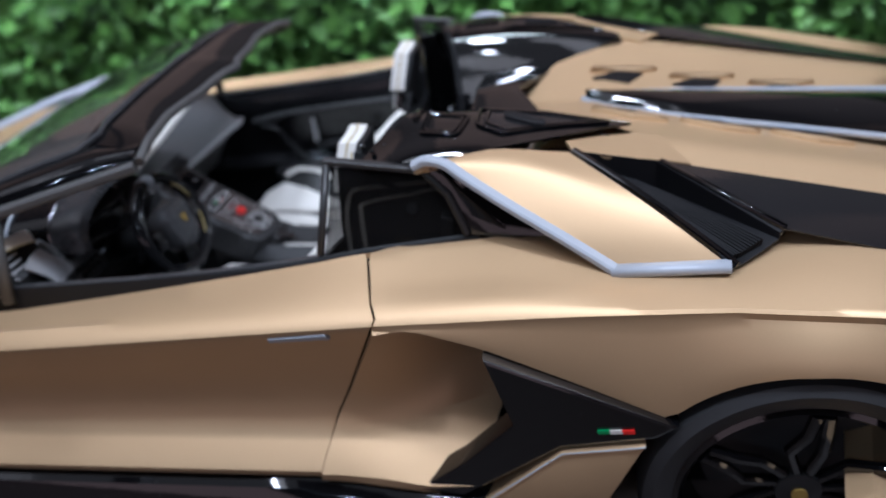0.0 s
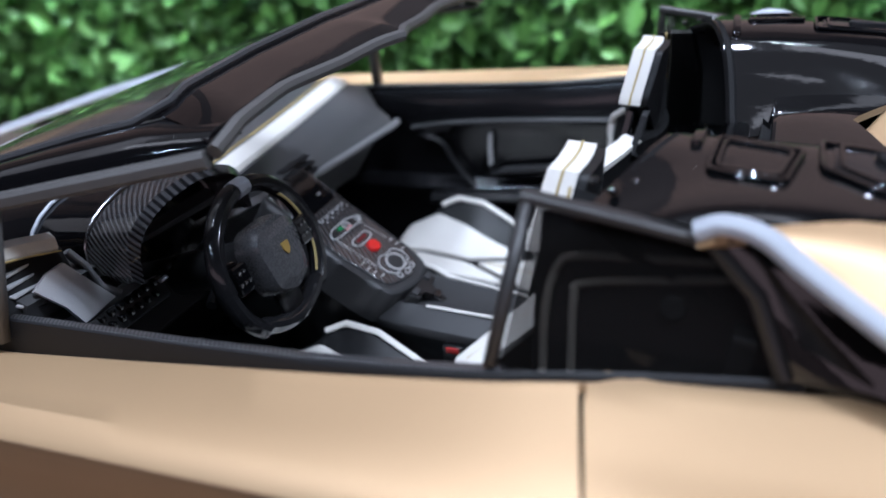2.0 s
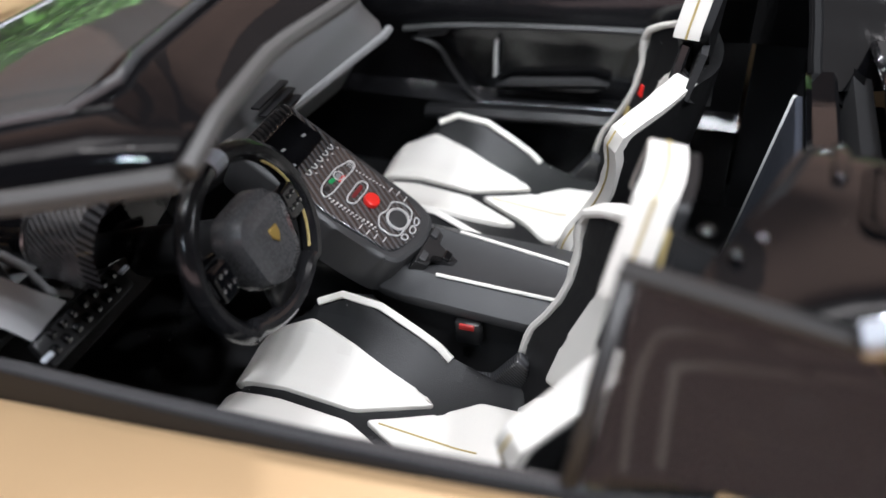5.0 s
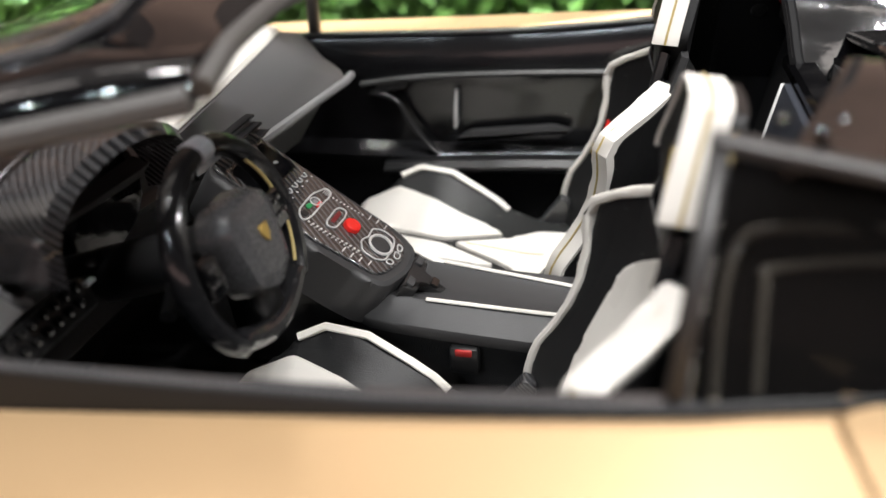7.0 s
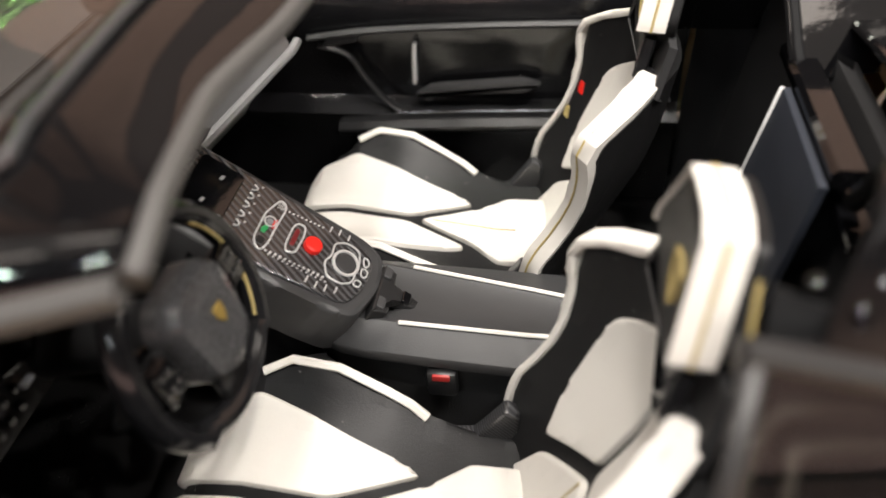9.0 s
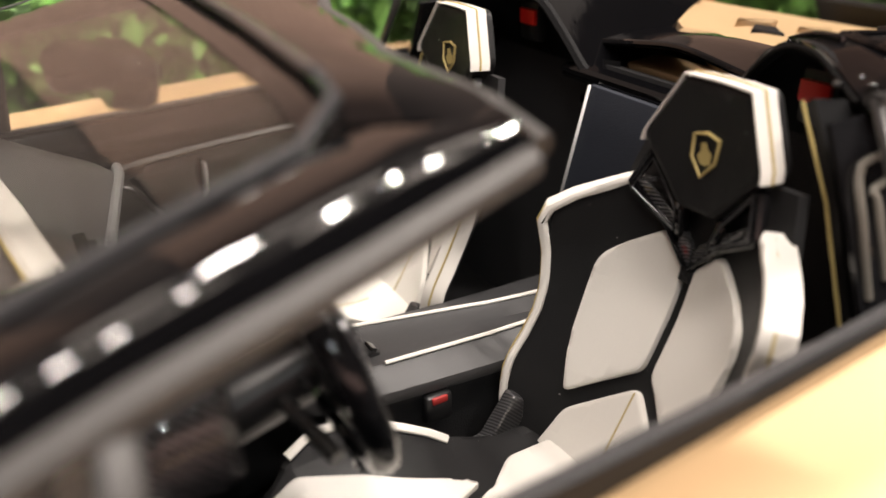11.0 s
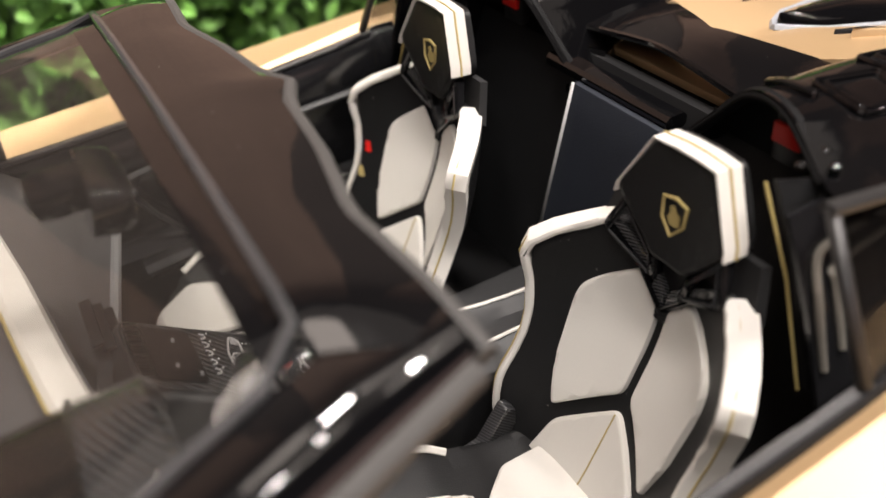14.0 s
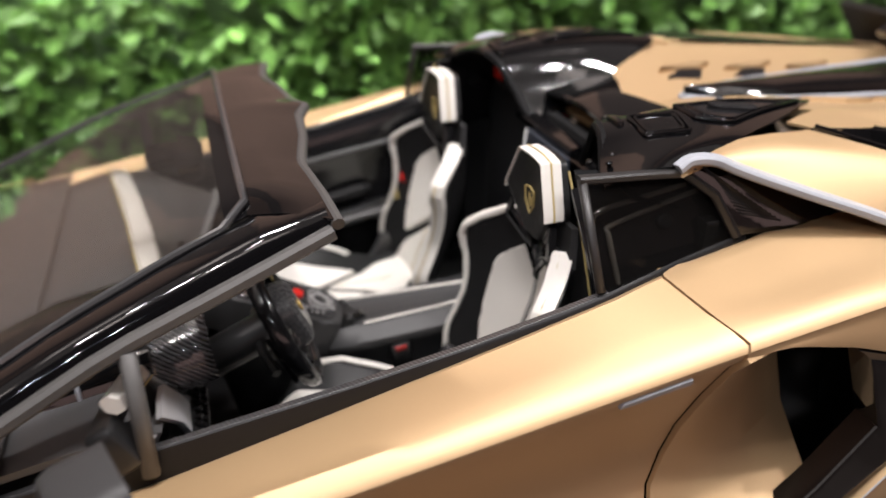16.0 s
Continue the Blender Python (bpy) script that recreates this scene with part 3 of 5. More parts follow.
    def hz(u, v, w):
        far_ = (skin[:, 0] - u) ** 2 + (skin[:, 1] - s * v) ** 2
        near_ = np.argsort(far_)[:8]
        share = 1 / (far_[near_] + 2e-4)
        return V(u, s * v, float((skin[near_, 2] * share).sum() / share.sum()) + w)

    def ridge(poly):
        part("plate_ridge", tube([hz(p.x, p.y, 0.004) for p in rounded(poly, 0.012, 3)], 0.0045, 6, closed=True), GLOSS, hump, "raised gloss black ridge")

    plates = ([(0.52, 0.485), (0.528, 0.385), (0.638, 0.415), (0.615, 0.51)], [(0.66, 0.46), (0.66, 0.36), (0.82, 0.372), (0.985, 0.392), (0.83, 0.455), (0.725, 0.50)])
    for poly, mat in zip(plates, (GLOSS, LINING)):
        mid = sum((Vector(p_) for p_ in poly), Vector((0, 0))) / len(poly)
        ridge(poly)
        ridge([Vector(p_).lerp(mid, 0.2) for p_ in poly])
        part("recess_plate", slab(rounded([Vector(p_).lerp(mid, 0.12) for p_ in poly], 0.012), hz, -0.01, 0.003, 0.002, 0.03), mat, hump, "black roof latch plate")
    part("latch_pill", slab(rounded([(0.722, 0.398), (0.742, 0.394), (0.83, 0.432), (0.826, 0.452), (0.80, 0.456), (0.728, 0.425)], 0.012), hz, 0.0, 0.012, 0.004, 0.02), SEAL, hump, "raised pill-shaped latch")
    part("latch_pill", slab(rounded([(0.495, 0.325), (0.512, 0.322), (0.506, 0.42), (0.490, 0.42)], 0.008), hz, 0.0, 0.010, 0.003, 0.02), GLOSS, hump)
    for a, b in ((0.375, 0.505), (0.405, 0.535), (0.43, 0.50)):
        kn = [[V(a + 0.008 * math.cos(i * math.pi / 6) * math.sin(j * math.pi / 5), s * (b + 0.008 * math.sin(i * math.pi / 6) * math.sin(j * math.pi / 5)), 1.080 + 0.006 * math.cos(j * math.pi / 5)) for j in range(6)] for i in range(13)]
        part("roof_catch", grid(kn), GLOSS, hump, "small gloss black roof catch")
    part("fairing_lining", sweep([p + V(0.010, 0, -0.010) for p in front[:29]], rect(0.020, 0.026, 0.4), up=(1, 0, 0)), PADDING, hump, "padded black hoop lining")
    part("hoop_cavity", grid([[p + V(0.03, 0, -0.006), p + V(0.062, 0, -0.04), V(max(p.x + 0.07, 0.57), p.y, 0.95), V(0.59, p.y, 0.86)] for p in front], 0.004), PADDING, hump, "black lined recess behind the headrest")
    # side window behind the door
    q = [V(0.296, s * 0.722, 0.903), V(0.322, s * 0.604, 1.087), V(0.540, s * 0.603, 1.050), V(0.636, s * 0.652, 0.897)]
    win = part("quarter_window", grid([[q[0].lerp(q[1], t), q[3].lerp(q[2], t)] for t in np.linspace(0, 1, 5)], 0.006), DARKGLASS, car, "dark tinted quarter window in a grey frame")
    win.visible_shadow = False
    part("window_frame", sweep([q[0] + V(-0.012, 0, 0), q[1] + V(-0.012, 0, 0.008)], rect(0.018, 0.016)), FRAME, win, "dark grey front frame bar")
    part("window_frame", sweep(spline([q[1] + V(-0.02, 0, 0.008), V(0.45, s * 0.606, 1.069), q[2]], 4), rect(0.024, 0.016)), FRAME, win)
    part("window_frame", sweep([q[2], q[2].lerp(q[3], 0.5) + V(0.01, 0, 0.02), q[3]], rect(0.02, 0.02)), SATIN, win)
    part("pillar_panel", grid([[q[2] + V(0, 0, 0.02), q[2].lerp(q[3], 0.5) + V(0.01, 0, 0.01), q[3]], [V(0.60, s * 0.615, 1.03), V(0.70, s * 0.65, 0.96), V(0.75, s * 0.665, 0.888)], [V(0.80, s * 0.60, 0.98), V(0.88, s * 0.63, 0.93), V(0.92, s * 0.66, 0.875)]], 0.015), GLOSS, car, "gloss black panel inside the buttress")
    for k in range(13):
        a, b = q[2].lerp(q[3], 0.1 + 0.06 * k) + V(0.03, 0, 0.02), V(0.60, s * 0.617, 1.03).lerp(V(0.75, s * 0.667, 0.895), 0.08 + 0.065 * k)
        part("pillar_rib", sweep([a, b + V(0, s * 0.012, 0.004)], rect(0.003, 0.004)), SEAL, win)
    inner = part("pillar_trim", grid([[V(x, s * (0.545 + dy), 1.05), V(x, s * (0.605 + dy), 0.92), V(x, s * (0.655 + dy), 0.78)] for x, dy in ((0.312, 0.004), (0.42, 0.0), (0.54, 0.004), (0.66, 0.010))], 0.008), LINING, car, "polished black inner pillar trim")
    for loop in (((0.329, 0.640, 0.835), (0.328, 0.610, 0.93), (0.340, 0.584, 0.983), (0.368, 0.576, 0.999), (0.464, 0.574, 1.003), (0.56, 0.576, 1.008)), ((0.368, 0.634, 0.85), (0.366, 0.602, 0.945), (0.378, 0.588, 0.964), (0.497, 0.584, 0.980), (0.58, 0.586, 0.992))):
        part("trim_bead", tube(spline([V(x, s * y, z) for x, y, z in loop], 4), 0.0062, 8), BEAD_GLINT, inner, "polished raised bead")
    part("trim_knob", slab(circle(0.017, 16), frame_of((0.497, s * 0.595, 0.945), (1, 0, 0), (0, -s * 0.42, 0.9)), -0.004, 0.012, 0.004), SATIN, inner, "round black knob")
    # seat-side post lining with stitched edge
    post = part("post_lining", grid([[V(0.345, s * 0.497, 1.065), V(0.335, s * 0.567, 0.94), V(0.32, s * 0.630, 0.79)], [V(0.39, s * 0.515, 1.06), V(0.41, s * 0.585, 0.94), V(0.41, s * 0.640, 0.79)]], 0.012), SOFT, car, "black leather post lining with a stitched edge")
    part("stitching", tube([V(0.336, s * 0.486, 1.06), V(0.326, s * 0.556, 0.94), V(0.311, s * 0.621, 0.79)], 0.0026, 6), STITCH, post, "gold stitching")
    return door


for s in (-1, 1):
    body_side(s)


# engine deck
def zdeck(x, y):
    return 0.955 + 0.18 * min(abs(y), 0.38) - 0.22 * max(0, x - 0.95) - 0.25 * max(0, abs(y) - 0.40)


def deck_front(y):
    return 0.720 + 0.44 * min(abs(y), 0.231) + 1.6 * max(0, min(abs(y), 0.37) - 0.231)


deck = part("engine_cover", grid([[V(deck_front(y) + (2.3 - deck_front(y)) * t, y, zdeck(deck_front(y) + (2.3 - deck_front(y)) * t, y)) for y in np.linspace(-0.52, 0.52, 41)] for t in np.linspace(0, 1, 24)], 0.02), GOLD, car, "satin gold engine cover with slanted vents")
for sy in (-1, 1):
    for k in range(3):
        x0, y0 = 1.02 + 0.235 * k, sy * (0.155 + 0.012 * k)
        m = frame_of((x0, y0, zdeck(x0, y0)), (1, 0, -0.22), (0, 1, 0.18 * sy))
        part("slot_hood", slab(rounded([(-0.09, 0.005 * sy), (0.05, 0.02 * sy), (0.12, 0.055 * sy), (0.02, 0.06 * sy)], 0.006), m, -0.01, 0.014, 0.005), GOLD, deck, "raised satin gold vent hood")
        # no hole is cut: a black plate stands for the shaded opening
        part("slot_shade", slab(rounded([(-0.08, -0.038 * sy), (0.03, -0.045 * sy), (0.075, 0.022 * sy), (-0.01, 0.016 * sy)], 0.004), m, -0.01, 0.006, 0.002), VENT, deck, "dark slanted plate laid on as the shade of a vent opening")
spine = part("spine", grid([[V(x, y * w, interp(x, (0.92, 1.58, 2.0), (0.955, 0.862, 0.80)) + h) for y, h in ((-1, -0.06), (-1, 0), (-0.6, 0.025), (0, 0.035), (0.6, 0.025), (1, 0), (1, -0.06))] for x, w in ((0.92, 0.004), (0.935, 0.018), (1.0, 0.055), (1.2, 0.10), (1.58, 0.155), (2.0, 0.22))], 0.006), GLOSS, car, "gloss black central spine with pale edges")
for sy in (-1, 1):
    part("spine_trim", tube([V(x, sy * w, interp(x, (0.92, 1.58, 2.0), (0.955, 0.862, 0.80)) + 0.004) for x, w in ((0.91, 0.0), (0.932, 0.022), (1.0, 0.06), (1.2, 0.105), (1.58, 0.16), (2.0, 0.225))], 0.009, 6), TRIM, spine, "pale grey edge line")
window = part("engine_window", grid([[V(0.600 + (0.124 + 0.44 * abs(y)) * t, y, 1.020 - 0.155 * math.sqrt(y * y + 0.0016) + 0.006 * math.sin(math.pi * t)) for y in np.linspace(-0.26, 0.26, 27)] for t in np.linspace(0, 1, 7)], 0.014), GLOSS, car, "gloss black arched engine lid between the fairings")
part("window_lip", tube([V(0.600, y, 1.013 - 0.155 * math.sqrt(y * y + 0.0016)) for y in np.linspace(-0.25, 0.25, 15)], 0.008, 8), GLOSS, window, "rounded gloss lip")
part("slot_tray", box((0.58, 0, 0.87), (0.12, 0.40, 0.02), 0.004), GLOSS, car, "gloss black tray in the rear slot")
part("slot_panel", box((0.70, 0.0, 0.925), (0.12, 0.44, 0.02), 0.006), GOLD, car, "satin gold panel inside the rear slot")
# rear wing
wing = part("rear_wing", sweep([V(2.1, y, 1.05 - 0.05 * (abs(y) / 0.9) ** 2) for y in np.linspace(-0.95, 0.95, 15)], [(-0.16, -0.02), (-0.1, 0.012), (0.05, 0.02), (0.16, 0.035), (0.16, 0.02), (0, -0.005)]), GLOSS, car, "gloss black rear wing")
for sy in (-1, 1):
    part("wing_strut", sweep([V(1.85, sy * 0.22, 0.9), V(1.98, sy * 0.24, 0.96), V(2.08, sy * 0.25, 1.03)], rect(0.03, 0.12), up=(0, 1, 0)), GLOSS, wing, "black wing strut")

# nose, cowl and far parts of the body
rows = []
for x in np.linspace(-2.45, -1.0, 16):
    zc = interp(x, (-2.45, -2.2, -1.6, -1.25, -1.0), (0.50, 0.60, 0.80, 0.855, 0.87))
    w = interp(x, (-2.45, -2.2, -1.6, -1.0), (0.75, 0.92, 0.97, 0.955))
    rows.append([V(x, w * t, zc - 0.03 + interp(abs(t), (0, 0.6, 0.8, 0.93, 1.0, 1.0), (0.03, 0.02, 0.04, 0.02, -0.02, -0.02)) - (0.3 if abs(t) > 1.01 else 0)) for t in np.linspace(-1.02, 1.02, 31)])
part("bonnet", grid(rows, 0.02), GOLD, car, "satin gold bonnet and front fenders")
part("cowl", grid([[V(x, y, interp(x, (-1.38, -1.25, -1.0, -0.84), (0.848, 0.872, 0.889, 0.889)) - 0.02 * max(0, abs(y) - 0.6)) for y in np.linspace(-0.72, 0.72, 13)] for x in np.linspace(-1.38, -0.84, 8)], 0.006), DASHTOP, car, "dark grey cowl under the windscreen")
for s in (-1, 1):
    part("bonnet_stripe", sweep([V(-1.62, s * 0.10, 0.85), V(-1.46, s * 0.45, 0.885), V(-1.33, s * 0.70, 0.90), V(-1.2, s * 0.93, 0.90)], rect(0.06, 0.014)), TRIM, car, "pale grey stripe along the base of the windscreen")
# underside and rear
part("underbody", box((0.0, 0, 0.2), (4.4, 1.7, 0.16), 0.05), SATIN, car, "flat black underbody")
part("tail", grid([[V(x, y, z) for y in np.linspace(-0.95, 0.95, 9)] for x, z in ((2.3, 0.82), (2.42, 0.6), (2.4, 0.3))], 0.03), SATIN, car, "black tail panel")


def wheel(x, s, r, width):
    y0 = s * (0.985)
    prof = [(r - 0.075, 0.0), (r - 0.06, 0.012), (r - 0.03, 0.018), (r - 0.008, 0.004), (r, -0.03), (r, -width + 0.03), (r - 0.02, -width), (r - 0.075, -width)]
    n = 64
    rows = [[V(x + a * math.cos(2 * math.pi * i / n), y0 + s * b, 0.36 + a * math.sin(2 * math.pi * i / n)) for a, b in prof] for i in range(n + 1)]
    w = part("wheel", grid(rows), RUBBER, car, "black low-profile tyre")
    prof = [(r - 0.072, 0.0), (r - 0.085, 0.008), (r - 0.10, -0.01), (r - 0.11, -0.12), (r - 0.12, -width)]
    rows = [[V(x + a * math.cos(2 * math.pi * i / n), y0 + s * b, 0.36 + a * math.sin(2 * math.pi * i / n)) for a, b in prof] for i in range(n + 1)]
    part("rim", grid(rows, 0.004), GLOSS, w, "gloss black wheel rim")
    for i in range(12):
        a0 = 2 * math.pi * i / 12 + 0.1
        pts = []
        for rr, da, yy in ((0.05, 0.0, -0.045), (0.13, 0.10, -0.03), (r - 0.16, -0.12 if i % 2 else 0.22, -0.012), (r - 0.095, -0.16 if i % 2 else 0.27, -0.004)):
            pts.append(V(x + rr * math.cos(a0 + da), y0 + s * yy, 0.36 + rr * math.sin(a0 + da)))
        part("spoke", sweep(pts, rect(0.024, 0.026), up=(0, 1, 0)), GLOSS, w)
    cap = [[V(x + a * math.cos(2 * math.pi * i / 24), y0 + s * b, 0.36 + a * math.sin(2 * math.pi * i / 24)) for a, b in ((0.055, -0.06), (0.05, -0.03), (0.03, -0.024), (0.0, -0.022))] for i in range(25)]
    part("hub_cap", grid(cap), SATIN, w, "black hub cap")
    part("hub_badge", slab([(c[0], c[1]) for c in circle(0.018, 12)], frame_of((x, y0 - s * 0.022, 0.36), (1, 0, 0), (0, 0, 1)), -0.004, 0.004), BADGE, w, "gold hub badge")
    disc = [[V(x + a * math.cos(2 * math.pi * i / 40), y0 + s * b, 0.36 + a * math.sin(2 * math.pi * i / 40)) for a, b in ((0.0, -0.15), (0.20, -0.15), (0.20, -0.17))] for i in range(41)]
    part("brake_disc", grid(disc), DASH, w, "grey brake disc")
    arch = [[V(x + 0.40 * math.cos(a), s * y, 0.36 + 0.40 * math.sin(a)) for y in (0.60, 0.93)] for a in np.linspace(-0.2, math.pi + 0.2, 24)]
    part("arch_liner", grid(arch, 0.01), CARPET, car, "black wheel arch liner")


for s in (-1, 1):
    wheel(1.35, s, 0.35, 0.30)
    wheel(-1.42, s, 0.335, 0.24)


# ---- windscreen and its frame ----
def pillar_low(x, s):
    return V(x, s * interp(x, (-1.4, -1.1, -0.8, -0.6, -0.4, -0.19), (0.84, 0.80, 0.745, 0.70, 0.66, 0.605)), interp(x, (-1.4, -1.1, -0.8, -0.6, -0.4, -0.19), (0.81, 0.90, 0.998, 1.058, 1.093, 1.126)))


def pillar_high(x, s):
    return V(x, s * interp(x, (-1.4, -1.1, -0.68, -0.47, -0.31, -0.19), (0.78, 0.71, 0.62, 0.57, 0.53, 0.51)), interp(x, (-1.4, -1.1, -0.68, -0.47, -0.31, -0.19), (0.83, 0.945, 1.08, 1.128, 1.157, 1.152)))


def header_front(y):
    return V(-0.328, y, interp(abs(y), (0, 0.26, 0.465, 0.53), (1.200, 1.195, 1.182, 1.158)))


def header_rear(y):
    return V(interp(abs(y), (0, 0.06, 0.2, 0.35, 0.605), (-0.142, -0.168, -0.180, -0.208, -0.182)), y, interp(abs(y), (0, 0.2, 0.4, 0.52, 0.605), (1.179, 1.173, 1.170, 1.164, 1.143)))


screen = part("windscreen_frame", grid([[header_front(y * 0.53 / 0.605).lerp(header_rear(y), t) + V(0, 0, 0.008 * math.sin(math.pi * t)) for y in np.linspace(-0.605, 0.605, 41)] for t in np.linspace(0, 1, 6)], 0.03), GLOSS, car, "gloss black windscreen header")
for s in (-1, 1):
    rows = []
    for x in list(np.linspace(-1.4, -0.31, 18)) + [-0.25, -0.19]:
        a, b = pillar_low(x, s), pillar_high(x, s)
        rows.append([a.lerp(b, t) + V(0, s * 0.02, 0.018) * math.sin(math.pi * t) for t in np.linspace(0, 1, 7)])
    part("windscreen_pillar", grid(rows, 0.025), GLOSS, screen, "gloss black windscreen pillar")
    part("pillar_seal", sweep([pillar_low(x, s) + V(0, 0, -0.006) for x in np.linspace(-1.3, -0.19, 16)], rect(0.032, 0.028)), PSEAL, screen, "grey pillar seal")
    part("window_post", sweep([V(-0.575, s * 0.70, 1.045), V(-0.60, s * 0.75, 0.82)], rect(0.03, 0.03), up=(1, 0, 0)), PSEAL, screen, "grey quarter light post")
hx = list(np.linspace(-1.4, -0.31, 14))
glass = part("windscreen", grid([[V(x, pillar_high(x, 1).y * t, pillar_high(x, 1).z + interp(abs(t), (0, 0.5, 0.88, 1), (1, 0.92, 0.6, 0)) * interp(x, (-1.4, -0.31), (0.026, 0.044)) - 0.004) for t in np.linspace(-0.99, 0.99, 27)] for x in hx], 0.004), GLASS, screen, "clear raked windscreen glass")
glass.visible_shadow = False
part("frit_band", grid([[header_front(y) + V(-d, 0.5 * d * y, -0.004 - 0.16 * d) for d in (0.0, 0.02, 0.044)] for y in np.linspace(-0.525, 0.525, 25)], 0.002), GLOSS, screen, "black printed border of the glass")
edge = [pillar_high(x, 1) + V(0, -0.006, 0.004) for x in np.linspace(-1.1, -0.38, 9)] + [header_front(y) + V(0, 0, 0.006) for y in np.linspace(0.50, -0.50, 27)] + [pillar_high(x, -1) + V(0, 0.006, 0.004) for x in np.linspace(-0.38, -1.1, 9)]
part("glass_edge", tube(edge, 0.008, 8), BEADING, screen, "polished bead round the windscreen glass")
part("header_seal", tube([header_rear(y) + V(0.006, 0, -0.012) for y in np.linspace(-0.605, 0.605, 31)], 0.013, 8), PSEAL, screen, "grey rubber header seal")
mf = frame_of((-0.425, -0.01, 1.105), (0, 1, 0), (0.25, 0, 1))
part("rear_view_mirror", slab(rounded([(-0.085, -0.035), (0.085, -0.035), (0.08, 0.04), (-0.08, 0.04)], 0.03), mf, -0.035, 0.02, 0.018), GLOSS, screen, "black inside mirror")
part("mirror_glass", slab(rounded([(-0.072, -0.026), (0.072, -0.026), (0.068, 0.03), (-0.068, 0.03)], 0.02), mf, 0.0205, 0.0225), DULLCHROME, screen, "inside mirror glass")
part("mirror_mount", box((-0.487, -0.005, 1.125), (0.085, 0.07, 0.06), 0.02), GLOSS, screen, "black mirror mount on the glass")


# door mirrors
for s in (-1,):
    mir = part("door_mirror", slab(rounded([(-0.09, -0.06), (0.09, -0.055), (0.08, 0.06), (-0.06, 0.065)], 0.03), frame_of((-0.63, s * 1.0, 0.995), (0.35, s, 0), (0, 0, 1)), -0.05, 0.05, 0.025), DASH, car, "dark grey door mirror housing")
    part("mirror_arm", sweep([V(-0.72, s * 0.80, 0.86), V(-0.68, s * 0.90, 0.93), V(-0.64, s * 0.96, 0.95)], rect(0.05, 0.03)), SATIN, mir, "black mirror arm")
